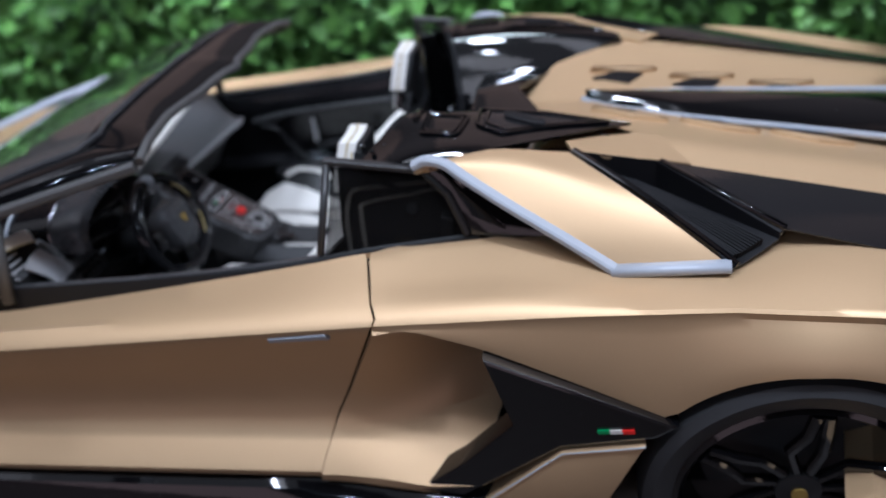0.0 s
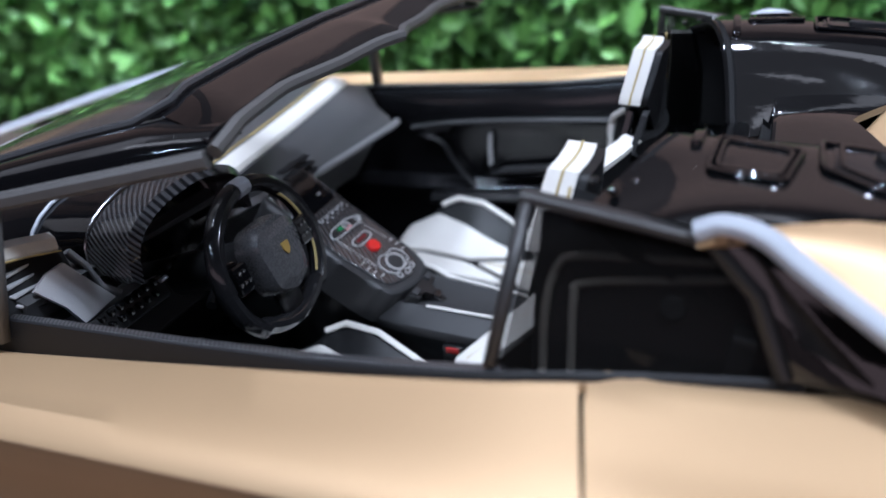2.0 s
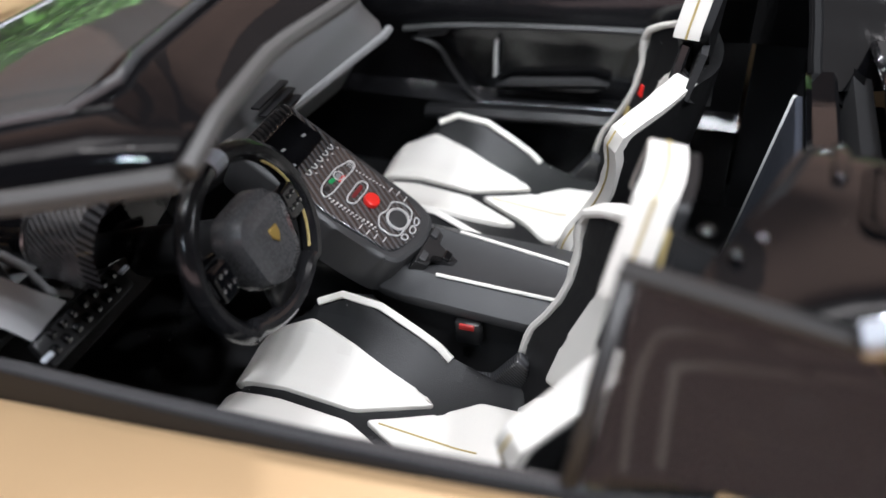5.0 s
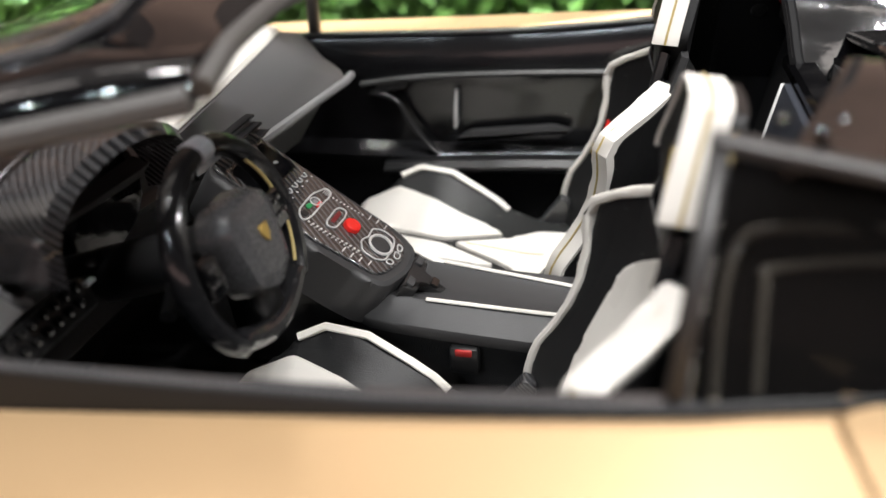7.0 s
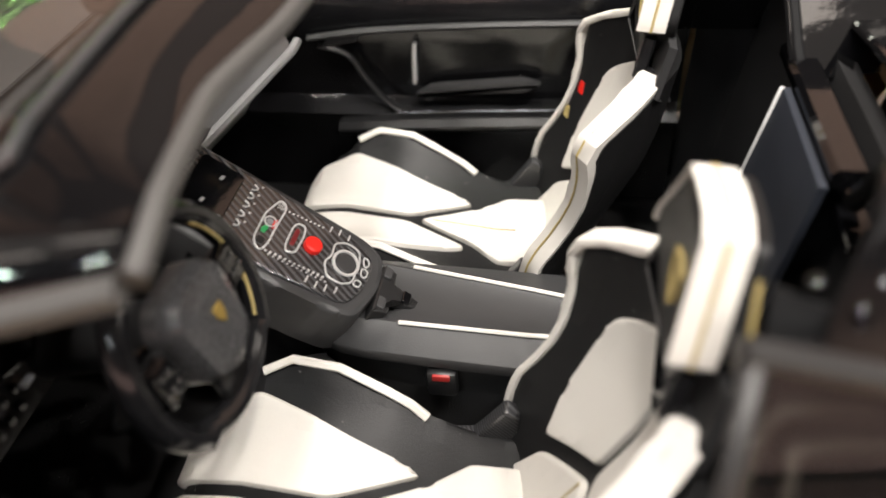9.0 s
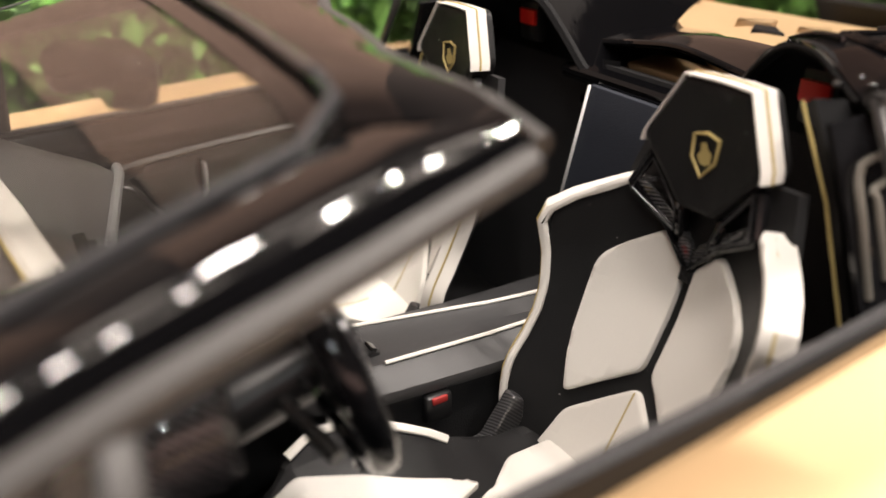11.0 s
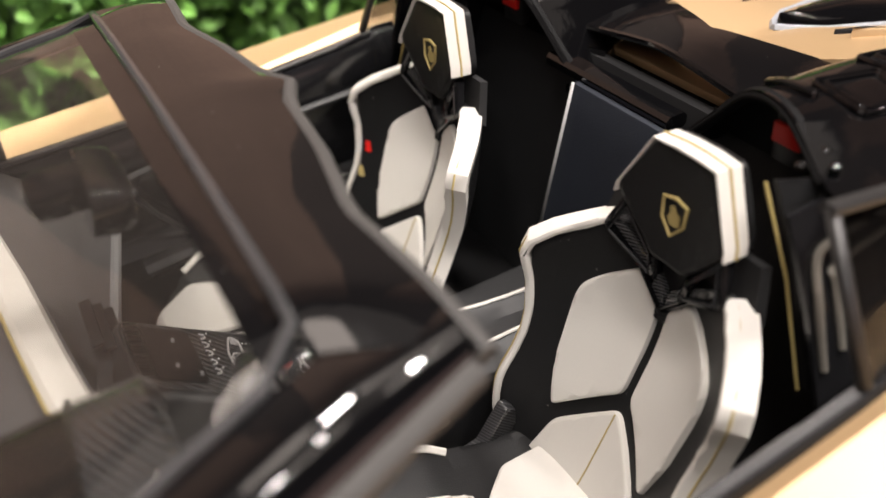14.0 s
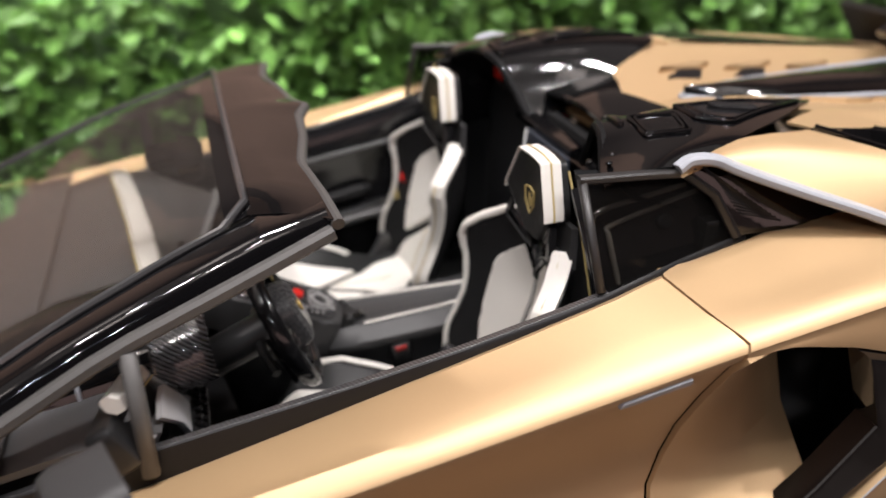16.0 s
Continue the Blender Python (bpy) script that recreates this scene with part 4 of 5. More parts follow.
# ---- cabin shell ----
def cabin():
    part("floor_pan", box((-0.25, 0, 0.25), (1.7, 1.5, 0.04), 0.01), CARPET, car, "black carpeted footwell floor")
    part("bulkhead", grid([[V(0.47 + 0.15 * (z - 0.25), y, z) for z in np.linspace(0.25, 0.94, 5)] for y in np.linspace(-0.64, 0.64, 9)], -0.03), CARPET, car, "black rear bulkhead")
    panel = part("bulkhead_panel", slab([(-0.14, 0.50), (0.175, 0.50), (0.125, 0.922), (-0.14, 0.922)], lambda u, v, w: V(0.443 + 0.16 * (v - 0.63) + 0.008 - w, u, v), 0.0, 0.012, 0.004, 0.1), NAVY, car, "blue-grey panel on the rear bulkhead")
    part("panel_edge", tube([V(0.420, 0.177, 0.50), V(0.487, 0.127, 0.92)], 0.005, 6), SILVER, panel, "thin silver edge strip")
    part("cover_ledge", sweep([V(0.525, y, 0.928) for y in np.linspace(-0.13, 0.24, 7)], rect(0.05, 0.03)), GLOSS, car, "gloss black ledge behind the bulkhead")
    part("front_wall", grid([[V(-0.95, y, z) for z in (0.25, 0.6, 0.84)] for y in np.linspace(-0.75, 0.75, 5)], 0.03), CARPET, car, "black footwell front wall")
    for s in (-1, 1):
        door = part("door_lining", grid([[V(x, s * y, z) for y, z in ((edge_y(x) - 0.011, belt(x) - 0.008), (edge_y(x) - 0.03, belt(x) - 0.016), (edge_y(x) - 0.046, belt(x) - 0.05), (0.688, 0.75), (0.71, 0.70), (0.715, 0.56), (0.67, 0.53), (0.70, 0.46), (0.71, 0.25))] for x in np.linspace(-0.95, 0.42, 16)], 0.012), LINING, car, "polished black door lining")
        part("quarter_lining", grid([[V(x, s * y, z) for y, z in ((edge_y(x) - 0.011, belt(x) - 0.01), (edge_y(x) - 0.03, belt(x) - 0.03), (0.66, 0.74), (0.71, 0.56), (0.71, 0.25))] for x in np.linspace(0.428, 0.66, 5)], 0.01), CARPET, car, "black carpeted side behind the seat")
        part("sill_strip", sweep([V(x, s * 0.718, belt(x) - 0.005) for x in np.linspace(-0.93, 0.30, 22)], rect(0.018, 0.010)), MESH, door, "textured black strip along the door top")
        part("lining_rail", sweep(spline([V(-0.46, s * 0.68, 0.728), V(-0.3, s * 0.675, 0.751), V(-0.05, s * 0.675, 0.766), V(0.3, s * 0.68, 0.775)], 5), rect(0.02, 0.014, 0.4)), DASH, door, "grey upper door rail")
        part("pull_strap", sweep([V(-0.203, s * 0.688, 0.717), V(-0.206, s * 0.684, 0.667), V(-0.209, s * 0.688, 0.615)], rect(0.025, 0.008), up=(1, 0, 0)), SILVER, door, "pale pull strap")
        part("armrest", sweep(spline([V(-0.40, s * 0.67, 0.500), V(-0.2, s * 0.655, 0.522), V(0.05, s * 0.655, 0.535), V(0.3, s * 0.665, 0.535)], 5), rect(0.07, 0.035, 0.4)), SATIN, door, "satin black armrest")
        part("armrest_strip", tube(spline([V(-0.25, s * 0.652, 0.548), V(-0.1, s * 0.648, 0.558), V(0.07, s * 0.648, 0.566), V(0.2, s * 0.652, 0.566)], 5), 0.004, 6), DULLCHROME, door, "thin bright strip over the armrest")
        part("arm_plate", slab(rounded([(-0.215, 0.578), (-0.17, 0.606), (0.05, 0.628), (0.10, 0.615), (0.06, 0.592)], 0.012), lambda u, v, w: V(u, s * (0.700 - w), v), 0.0, 0.022, 0.008), DASH, door, "grey pull plate above the armrest")
        part("pocket_edge", sweep(spline([V(-0.44, s * 0.69, 0.705), V(-0.37, s * 0.685, 0.685), V(-0.33, s * 0.685, 0.62), V(-0.27, s * 0.68, 0.55), V(-0.21, s * 0.675, 0.525)], 5), rect(0.018, 0.012, 0.4)), SATIN, door, "black curved edge of the door pocket")
        part("release_lever", slab(rounded([(-0.045, -0.016), (0.045, -0.010), (0.05, 0.012), (-0.03, 0.018)], 0.01), lambda u, v, w: V(-0.385 + u, s * (0.700 - w), 0.722 + 0.15 * u + v), 0.0, 0.02, 0.006), DASH, door, "grey door release lever")
        part("belt_anchor", box((0.525, s * 0.385, 1.01), (0.03, 0.07, 0.09), 0.008), SATIN, car, "black seat belt housing behind the headrest")
        part("belt_tag", box((0.507, s * 0.382, 1.02), (0.010, 0.055, 0.034), 0.002), RED, car, "small red tag on the belt housing")


cabin()


# ---- dashboard ----
def dashboard():
    def lip(y):
        return interp(y, (-0.7, -0.2, 0.138, 0.486, 0.54, 0.68), (-0.575, -0.565, -0.500, -0.415, -0.50, -0.60)), interp(y, (-0.7, -0.2, 0.138, 0.486, 0.54, 0.68), (0.80, 0.785, 0.777, 0.808, 0.835, 0.85))

    def band(y):
        return interp(y, (-0.7, -0.2, 0.0, 0.2, 0.4, 0.68), (-0.60, -0.568, -0.595, -0.618, -0.648, -0.692))

    rows = []
    for y in np.linspace(-0.70, 0.68, 33):
        (lx, lz), bx = lip(y), band(y)
        rows.append([V(lx - 0.14, y, lz - 0.16), V(lx - 0.05, y, lz - 0.03), V(lx - 0.008, y, lz - 0.014), V(lx, y, lz), V(lx - 0.02, y, lz + 0.012), V(lx * 0.5 + bx * 0.5, y, lz * 0.5 + 0.866 * 0.5 + 0.006), V(bx + 0.03, y, 0.864), V(bx, y, 0.874), V(bx - 0.05, y, 0.880), V(-0.85, y, 0.87), V(-1.2, y, 0.81)])
    dash = part("dashboard", grid(rows, 0.015), DASHTOP, car, "grey soft-touch dashboard with a pale band")
    part("dash_lip", tube([V(lip(y)[0] + 0.006, y, lip(y)[1] + 0.002) for y in np.linspace(0.10, 0.49, 12)], 0.010, 8), GREYP, dash, "grey dashboard lip")
    part("pale_band", sweep([V(band(y) - 0.004, y, 0.877) for y in np.linspace(-0.19, 0.66, 14)], rect(0.060, 0.022, 0.4), up=(0.35, 0, 1)), WHITE, dash, "white leather band on the dashboard")
    part("stitching", tube([V(band(y) - 0.034, y, 0.896) for y in np.linspace(-0.19, 0.66, 14)], 0.0026, 6), STITCH, dash, "gold stitching along the band")
    # instrument hood in carbon weave
    hood, body = [], []
    for t in np.linspace(0, math.pi, 15):
        y, z = -0.355 + 0.195 * math.cos(t), 0.83 + 0.125 * math.sin(t) ** 0.6
        o = V(0.035, 0, 0.012)
        hood.append([V(-0.615, y, z - 0.004), V(-0.60, y, z + 0.004), V(-0.515, -0.355 + 0.19 * math.cos(t), z + 0.004), V(-0.50, -0.355 + 0.178 * math.cos(t), z - 0.012), V(-0.59, -0.355 + 0.165 * math.cos(t), z - 0.022)])
        hood[-1] = [p + o for p in hood[-1]]
        body.append([p + o for p in (V(-0.95, y * 0.98, z - 0.05), V(-0.80, y, z - 0.012), V(-0.61, y, z))])
    part("instrument_hood", grid(hood, 0.012), CARBON, dash, "carbon weave instrument hood")
    part("hood_body", grid(body, 0.012), GLOSS, dash, "smooth black instrument cowl")
    part("hood_seam", tube([r[2] + V(0, 0, 0.006) for r in body], 0.0026, 6, up=(1, 0, 0)), DULLCHROME, dash, "stitched seam round the cowl")
    part("cowl_line", tube([r[1].lerp(r[2], 0.25) + V(0, 0, 0.004) for r in body[7:]], 0.004, 6, up=(1, 0, 0)), TRIM, dash, "pale line over the cowl")
    part("instrument_face", slab([(0.17 * math.cos(t), 0.10 * math.sin(t)) for t in np.linspace(0, 2 * math.pi, 24, endpoint=False)], frame_of((-0.575, -0.355, 0.862), (0, 1, 0), (-0.3, 0, 1)), -0.01, 0.006, 0.003), GLOSS, dash, "black instrument screen")
    # driver's end vent and switch panel
    pod = part("vent_pod", slab(rounded([(-0.10, -0.05), (0.08, -0.06), (0.08, 0.05), (-0.10, 0.05)], 0.02), frame_of((-0.615, -0.655, 0.885), (0.25, 1, 0), (-0.5, 0, 1)), -0.03, 0.02, 0.012), SATIN, dash, "black side air vent")
    for k in range(4):
        part("vent_slat", box((-0.592 - 0.008 * k, -0.655, 0.862 + 0.017 * k), (0.024, 0.10, 0.005), 0.002), SILVERP, dash, "grey air vent slat")
    part("pale_pad", sweep([V(-0.625, -0.715, 0.958), V(-0.608, -0.66, 0.950), V(-0.595, -0.595, 0.934)], rect(0.045, 0.032, 0.4), up=(0.4, 0, 1)), WHITE, dash, "white leather pad at the dashboard end")
    part("stitching", tube([V(-0.600, -0.71, 0.946), V(-0.583, -0.66, 0.938), V(-0.570, -0.60, 0.922)], 0.0016, 6), STITCH, dash, "gold stitching under the pad")
    part("vent_bracket", sweep([V(-0.59, -0.575, 0.905), V(-0.575, -0.56, 0.87), V(-0.555, -0.555, 0.825), V(-0.54, -0.53, 0.80)], rect(0.012, 0.022), up=(1, 0, 0)), GREYP, dash, "grey vent bracket")
    sw = part("switch_panel", box((-0.525, -0.535, 0.765), (0.02, 0.20, 0.05), 0.006, Euler((0, -0.5, 0)).to_matrix()), SATIN, dash, "black switch panel")
    for k in range(14):
        part("switch", box((-0.512 - 0.010 * (k % 2), -0.615 + 0.012 * k, 0.768 + 0.018 * (k % 2)), (0.016, 0.012, 0.012), 0.003), GLOSS, dash, "small gloss black switch")
    part("grey_corner_panel", grid([[V(-0.575, -0.68, 0.88), V(-0.57, -0.65, 0.90), V(-0.565, -0.615, 0.905)], [V(-0.55, -0.65, 0.835), V(-0.55, -0.61, 0.845), V(-0.55, -0.585, 0.855)], [V(-0.545, -0.628, 0.79), V(-0.545, -0.59, 0.795), V(-0.545, -0.547, 0.80)]], 0.012), SILVERP, dash, "silver grey corner panel under the vent")
    part("switch_end", box((-0.508, -0.635, 0.772), (0.01, 0.022, 0.006), 0.002), TRIM, dash, "pale switch")
    part("switch_end", box((-0.508, -0.445, 0.787), (0.01, 0.022, 0.006), 0.002), TRIM, dash)
    part("knee_panel", box((-0.66, -0.38, 0.66), (0.04, 0.44, 0.13), 0.01, Euler((0, -0.4, 0)).to_matrix()), CARPET, dash, "dull black knee panel")
    for k in range(3):
        part("far_vent_slat", box((-0.50 - 0.014 * k, 0.10, 0.79 + 0.016 * k), (0.02, 0.13, 0.006), 0.002), SEAL, dash, "centre air vent slat")


dashboard()


# ---- steering wheel ----
def steering():
    c = V(-0.315, -0.345, 0.807)
    ax = V(0.96, 0, 0.28).normalized()
    up = V(-0.28, 0, 0.96).normalized()
    side = V(0, 1, 0)
    R = 0.152

    def at(a, r=R, w=0.0):
        flat = 0.88 if math.sin(a) < -0.75 else 1.0
        return c + side * (r * math.cos(a)) + up * (r * math.sin(a) * flat) + ax * w

    wheel_ = part("steering_wheel", sweep([at(2 * math.pi * i / 48) for i in range(48)], circle(0.018, 10, 1, 1.15), up=ax, closed=True), LINING, car, "black leather steering wheel with a gold badge")
    part("top_mark", sweep([at(a) + ax * 0.001 for a in np.linspace(1.48, 1.70, 4)], circle(0.0195, 10, 1, 1.15), up=ax), TRIM, wheel_, "pale centre mark on the rim")
    for a0 in (0.05, math.pi - 0.05):
        part("spoke", sweep([c + ax * 0.0, at(a0, R * 0.55, -0.012), at(a0, R * 0.95)], rect(0.05, 0.022, 0.3), up=ax), SATIN, wheel_)
        part("switch_pod", slab(rounded([(-0.022, -0.03), (0.022, -0.03), (0.022, 0.03), (-0.022, 0.03)], 0.008), frame_of(at(a0, R * 0.72, 0.004), side, up), -0.004, 0.014, 0.005), GLOSS, wheel_, "gloss black switch pod")
        for k in range(5):
            part("pod_button", box(at(a0, R * (0.64 + 0.045 * k), 0.018) + up * (0.014 if k % 2 else -0.008), (0.008, 0.008, 0.008), 0.002), DULLCHROME, wheel_, "small bright wheel button")
        if a0 < 1:
            part("rim_stitching", tube([at(a, R * 0.90, 0.008) for a in np.linspace(a0 - 0.75, a0 + 0.75, 10)], 0.0035, 6, up=ax), STITCH, wheel_, "gold rim stitching")
    part("spoke", sweep([c + ax * 0.0 - up * 0.04, at(-math.pi / 2, R * 0.95)], rect(0.07, 0.02, 0.3), up=ax), SATIN, wheel_)
    hub = part("horn_pad", slab(rounded([(-0.075, 0.045), (-0.05, 0.075), (0.05, 0.075), (0.075, 0.045), (0.06, -0.06), (0.0, -0.085), (-0.06, -0.06)], 0.02), frame_of(c + ax * 0.005, side, up), -0.02, 0.042, 0.030), HORN, wheel_, "dark grey faceted horn pad")
    part("shield_badge", slab([(-0.010, 0.013), (0.010, 0.013), (0.009, -0.003), (0.0, -0.014), (-0.009, -0.003)], frame_of(c + ax * 0.048 + up * 0.012, side, up), -0.004, 0.003), BADGE, wheel_, "gold shield badge")
    part("column", tube([c - ax * 0.01, c - ax * 0.25], 0.045, 14, up=up), SATIN, car, "black steering column")
    for sgn in (-1, 1):
        part("shift_paddle", sweep([c - ax * 0.04 + side * sgn * 0.03, c - ax * 0.035 + side * sgn * 0.10 + up * 0.03, c - ax * 0.03 + side * sgn * 0.12 - up * 0.08], rect(0.03, 0.008), up=ax), GLOSS, wheel_, "black shift paddle")
        part("column_stalk", tube([c - ax * 0.07, c - ax * 0.06 + side * sgn * 0.10, c - ax * 0.05 + side * sgn * 0.15 - up * 0.02], 0.011, 8), SATIN, wheel_, "black column stalk")


steering()


# ---- centre console and tunnel ----
def console():
    slope = V(1, 0, -0.66).normalized()
    fn = frame_of((-0.271, -0.006, 0.668), slope, (0, 1, 0))
    con = part("console", slab(rounded([(-0.27, -0.10), (-0.27, 0.105), (0.09, 0.085), (0.138, 0.062), (0.146, -0.015), (0.118, -0.112), (0.06, -0.122), (-0.05, -0.125)], 0.03), fn, -0.10, 0.0, 0.012), DASH, car, "sloping grey console with a carbon button plate")
    part("carbon_plate", slab(rounded([(-0.265, -0.085), (-0.265, 0.092), (0.06, 0.062), (0.110, 0.041), (0.120, -0.008), (0.103, -0.074), (0.086, -0.098), (-0.05, -0.108)], 0.02), fn, -0.002, 0.006, 0.003), FINEWEAVE, con, "carbon weave button plate")
    part("screen_plate", slab(rounded([(-0.235, -0.07), (-0.235, 0.075), (-0.152, 0.068), (-0.152, -0.08)], 0.01), fn, 0.0, 0.008, 0.002), GLOSS, con, "gloss black screen above the keys")
    for u, v in ((-0.20, -0.04), (-0.19, 0.03), (-0.165, -0.06)):
        part("print_mark", slab([(u, v), (u + 0.006, v), (u + 0.008, v + 0.012), (u + 0.002, v + 0.012)], fn, 0.004, 0.0092), GREYP, con)

    def ring(name, u, v, a_, b_, r, mat, label=""):
        part(name, tube([fn(u + a_ * math.cos(t), v + b_ * math.sin(t), 0.008) for t in np.linspace(0, 2 * math.pi, 22, endpoint=False)], r, 6, closed=True, up=(0.5, 0, 1)), mat, con, label)

    def disc(name, u, v, a_, b_, h, mat, label=""):
        part(name, slab([(u + a_ * math.cos(t), v + b_ * math.sin(t)) for t in np.linspace(0, 2 * math.pi, 20, endpoint=False)], fn, 0.0, h, min(0.005, h * 0.35)), mat, con, label)

    def outline(poly, r=0.0019):
        part("key_outline", tube([fn(u, v, 0.0075) for u, v in rounded(poly, 0.009, 3)], r, 5, closed=True, up=(0.5, 0, 1)), SILVER, con, "silver key outline")

    def key(poly, h, mat, label=""):
        part("key", slab(rounded(poly, 0.005), fn, 0.002, h, 0.002), mat, con, label)

    ring("dial_ring", 0.068, -0.010, 0.023, 0.028, 0.0032, SILVER, "silver dial ring")
    disc("dial", 0.068, -0.010, 0.019, 0.024, 0.010, DASH, "grey dial")
    disc("start_cover", 0.003, -0.010, 0.017, 0.019, 0.016, RED, "bright red start button cover")
    key([(-0.035, 0.014), (-0.026, 0.011), (-0.027, -0.032), (-0.036, -0.032)], 0.0085, DULLRED, "dull red key")
    outline([(-0.036, 0.025), (-0.021, 0.026), (-0.017, 0.004), (-0.020, -0.044), (-0.035, -0.053), (-0.041, -0.039), (-0.041, 0.009)])
    outline([(-0.080, 0.057), (-0.068, 0.053), (-0.064, 0.039), (-0.067, -0.002), (-0.068, -0.052), (-0.074, -0.077), (-0.086, -0.072), (-0.094, -0.054), (-0.094, 0.011)])
    outline([(0.038, 0.024), (0.059, 0.039), (0.085, 0.034), (0.092, 0.006), (0.089, -0.047), (0.072, -0.061), (0.044, -0.060), (0.031, -0.030), (0.040, -0.010)])
    outline([(0.095, 0.027), (0.108, 0.024), (0.109, 0.006), (0.101, 0.003)], 0.0015)
    outline([(0.098, 0.000), (0.112, -0.003), (0.110, -0.022), (0.100, -0.021)], 0.0015)
    outline([(0.093, -0.035), (0.106, -0.034), (0.104, -0.049), (0.092, -0.051)], 0.0015)
    ring("key_ring", -0.080, -0.004, 0.010, 0.012, 0.0016, SILVER, "silver key ring")
    disc("key", -0.080, -0.004, 0.007, 0.009, 0.0085, GREYP, "small grey key")
    key([(-0.075, -0.016), (-0.069, -0.016), (-0.069, 0.010), (-0.075, 0.006)], 0.0088, RED, "small red key mark")
    key([(-0.090, -0.034), (-0.080, -0.036), (-0.078, -0.016), (-0.088, -0.018)], 0.0085, GREEN, "small green key mark")
    key([(-0.090, -0.062), (-0.076, -0.064), (-0.074, -0.046), (-0.088, -0.044)], 0.008, SATIN)
    for k in range(4):
        part("key_rib", slab([(-0.080 + 0.0035 * k, 0.036 + 0.004 * (k % 2)), (-0.0785 + 0.0035 * k, 0.036), (-0.0775 + 0.0035 * k, 0.052), (-0.079 + 0.0035 * k, 0.052)], fn, 0.004, 0.0085), SILVER, con)

    def mark(u, v, du, dv):
        part("print_mark", slab([(u - du, v - dv), (u + du, v - dv), (u + du + 0.001, v + dv), (u - du + 0.001, v + dv)], fn, 0.004, 0.0072), SILVER, con)

    for u, v in ((0.022, 0.053), (0.039, 0.056), (0.058, 0.054), (0.014, -0.086), (0.032, -0.088), (0.049, -0.085), (0.067, -0.079)):
        mark(u, v, 0.0013, 0.008)
    for t in np.linspace(0, 1, 9):
        mark(-0.058 + 0.065 * t, 0.041 + 0.006 * t, 0.0016, 0.0018)
    for t in np.linspace(0, 1, 13):
        mark(-0.067 + 0.105 * t, -0.070 + 0.005 * t, 0.002, 0.002 + 0.001 * math.sin(9 * t))
        mark(-0.060 + 0.105 * t, -0.076 + 0.004 * t, 0.0012, 0.0014)
    for v in (-0.045, -0.02, 0.006, 0.030, 0.054):
        part("print_mark", tube([fn(-0.133 + 0.009 * math.cos(t), v + 0.007 * math.sin(t), 0.0075) for t in np.linspace(-1.6, 1.6, 8)], 0.0017, 5, up=(0.5, 0, 1)), SILVER, con)
        mark(-0.118, v + 0.012, 0.0018, 0.0018)
    for k in range(11):
        part("plate_rib", slab([(-0.262, -0.075 + 0.0145 * k), (-0.240, -0.075 + 0.0145 * k), (-0.240, -0.068 + 0.0145 * k), (-0.262, -0.068 + 0.0145 * k)], fn, 0.004, 0.011), SATIN, con)
    latch = [(0.140, -0.075), (0.170, -0.062), (0.172, -0.030), (0.215, -0.022), (0.222, 0.0), (0.170, 0.012), (0.168, 0.040), (0.140, 0.050)]
    part("tunnel_latch", slab(rounded(latch, 0.005), fn, -0.05, -0.002, 0.004), SATIN, con, "stepped black latch below the console")
    for k, (u, v) in enumerate(((0.152, -0.050), (0.150, 0.026), (0.195, -0.010))):
        part("latch_slot", slab(rounded([(u - 0.008, v - 0.014), (u + 0.008, v - 0.013), (u + 0.008, v + 0.013), (u - 0.008, v + 0.014)], 0.004), fn, -0.004, 0.004, 0.002), DASH if k < 2 else GLOSS, con, "raised latch block")
    rows, walls = [], []
    def seam_near(x):
        return V(x, -0.080, interp(x, (-0.26, -0.11, 0.1, 0.46), (0.575, 0.564, 0.553, 0.548)))

    def seam_far(x):
        return V(x, interp(x, (-0.26, -0.11, 0.11, 0.21, 0.46), (0.09, 0.075, 0.045, 0.028, 0.01)), interp(x, (-0.26, -0.11, 0.11, 0.21, 0.46), (0.566, 0.556, 0.544, 0.540, 0.535)))

    for x in np.linspace(-0.26, 0.46, 16):
        hn, hf = seam_near(x).z - 0.003, seam_far(x).z - 0.003
        yf = seam_far(x).y
        w = interp(x, (-0.26, -0.2, 0.0, 0.46), (0.10, 0.125, 0.13, 0.135))
        rows.append([V(x, -w + 0.006, hn - 0.055), V(x, -w + 0.002, hn - 0.036), V(x, -w + 0.004, hn - 0.030), V(x, -0.085, hn - 0.003), V(x, -0.077, hn), V(x, -0.04, hn - 0.012), V(x, yf - 0.04, hf - 0.012), V(x, yf - 0.004, hf), V(x, yf + 0.006, hf - 0.004), V(x, w - 0.004, hf - 0.030), V(x, w, hf - 0.045), V(x, w - 0.002, hf - 0.055)])
        walls.append([V(x, -w + 0.02, 0.27), V(x, -w + 0.028, 0.42), V(x, -w + 0.018, hn - 0.058), V(x, 0, hn - 0.06), V(x, w - 0.018, hf - 0.058), V(x, w - 0.028, 0.42), V(x, w - 0.02, 0.27)])
    tun = part("tunnel", grid(rows, 0.01), DASH, car, "grey centre tunnel with two pale seams")
    part("tunnel_side", grid(walls, 0.01), CARPET, tun, "black carpeted side of the tunnel")
    for seam in (seam_near, seam_far):
        part("tunnel_seam", tube([seam(x) for x in np.linspace(-0.11, 0.4, 8)], 0.004, 6), WHITE, tun, "thin pale seam")
    for s in (-1, 1):
        part("buckle", box((-0.032, s * 0.122, 0.468), (0.056, 0.026, 0.06), 0.010), SATIN, tun, "black seat belt buckle")
        part("buckle_button", box((-0.032, s * 0.128, 0.488), (0.032, 0.018, 0.014), 0.003), BUCKLE, tun, "red buckle release button")
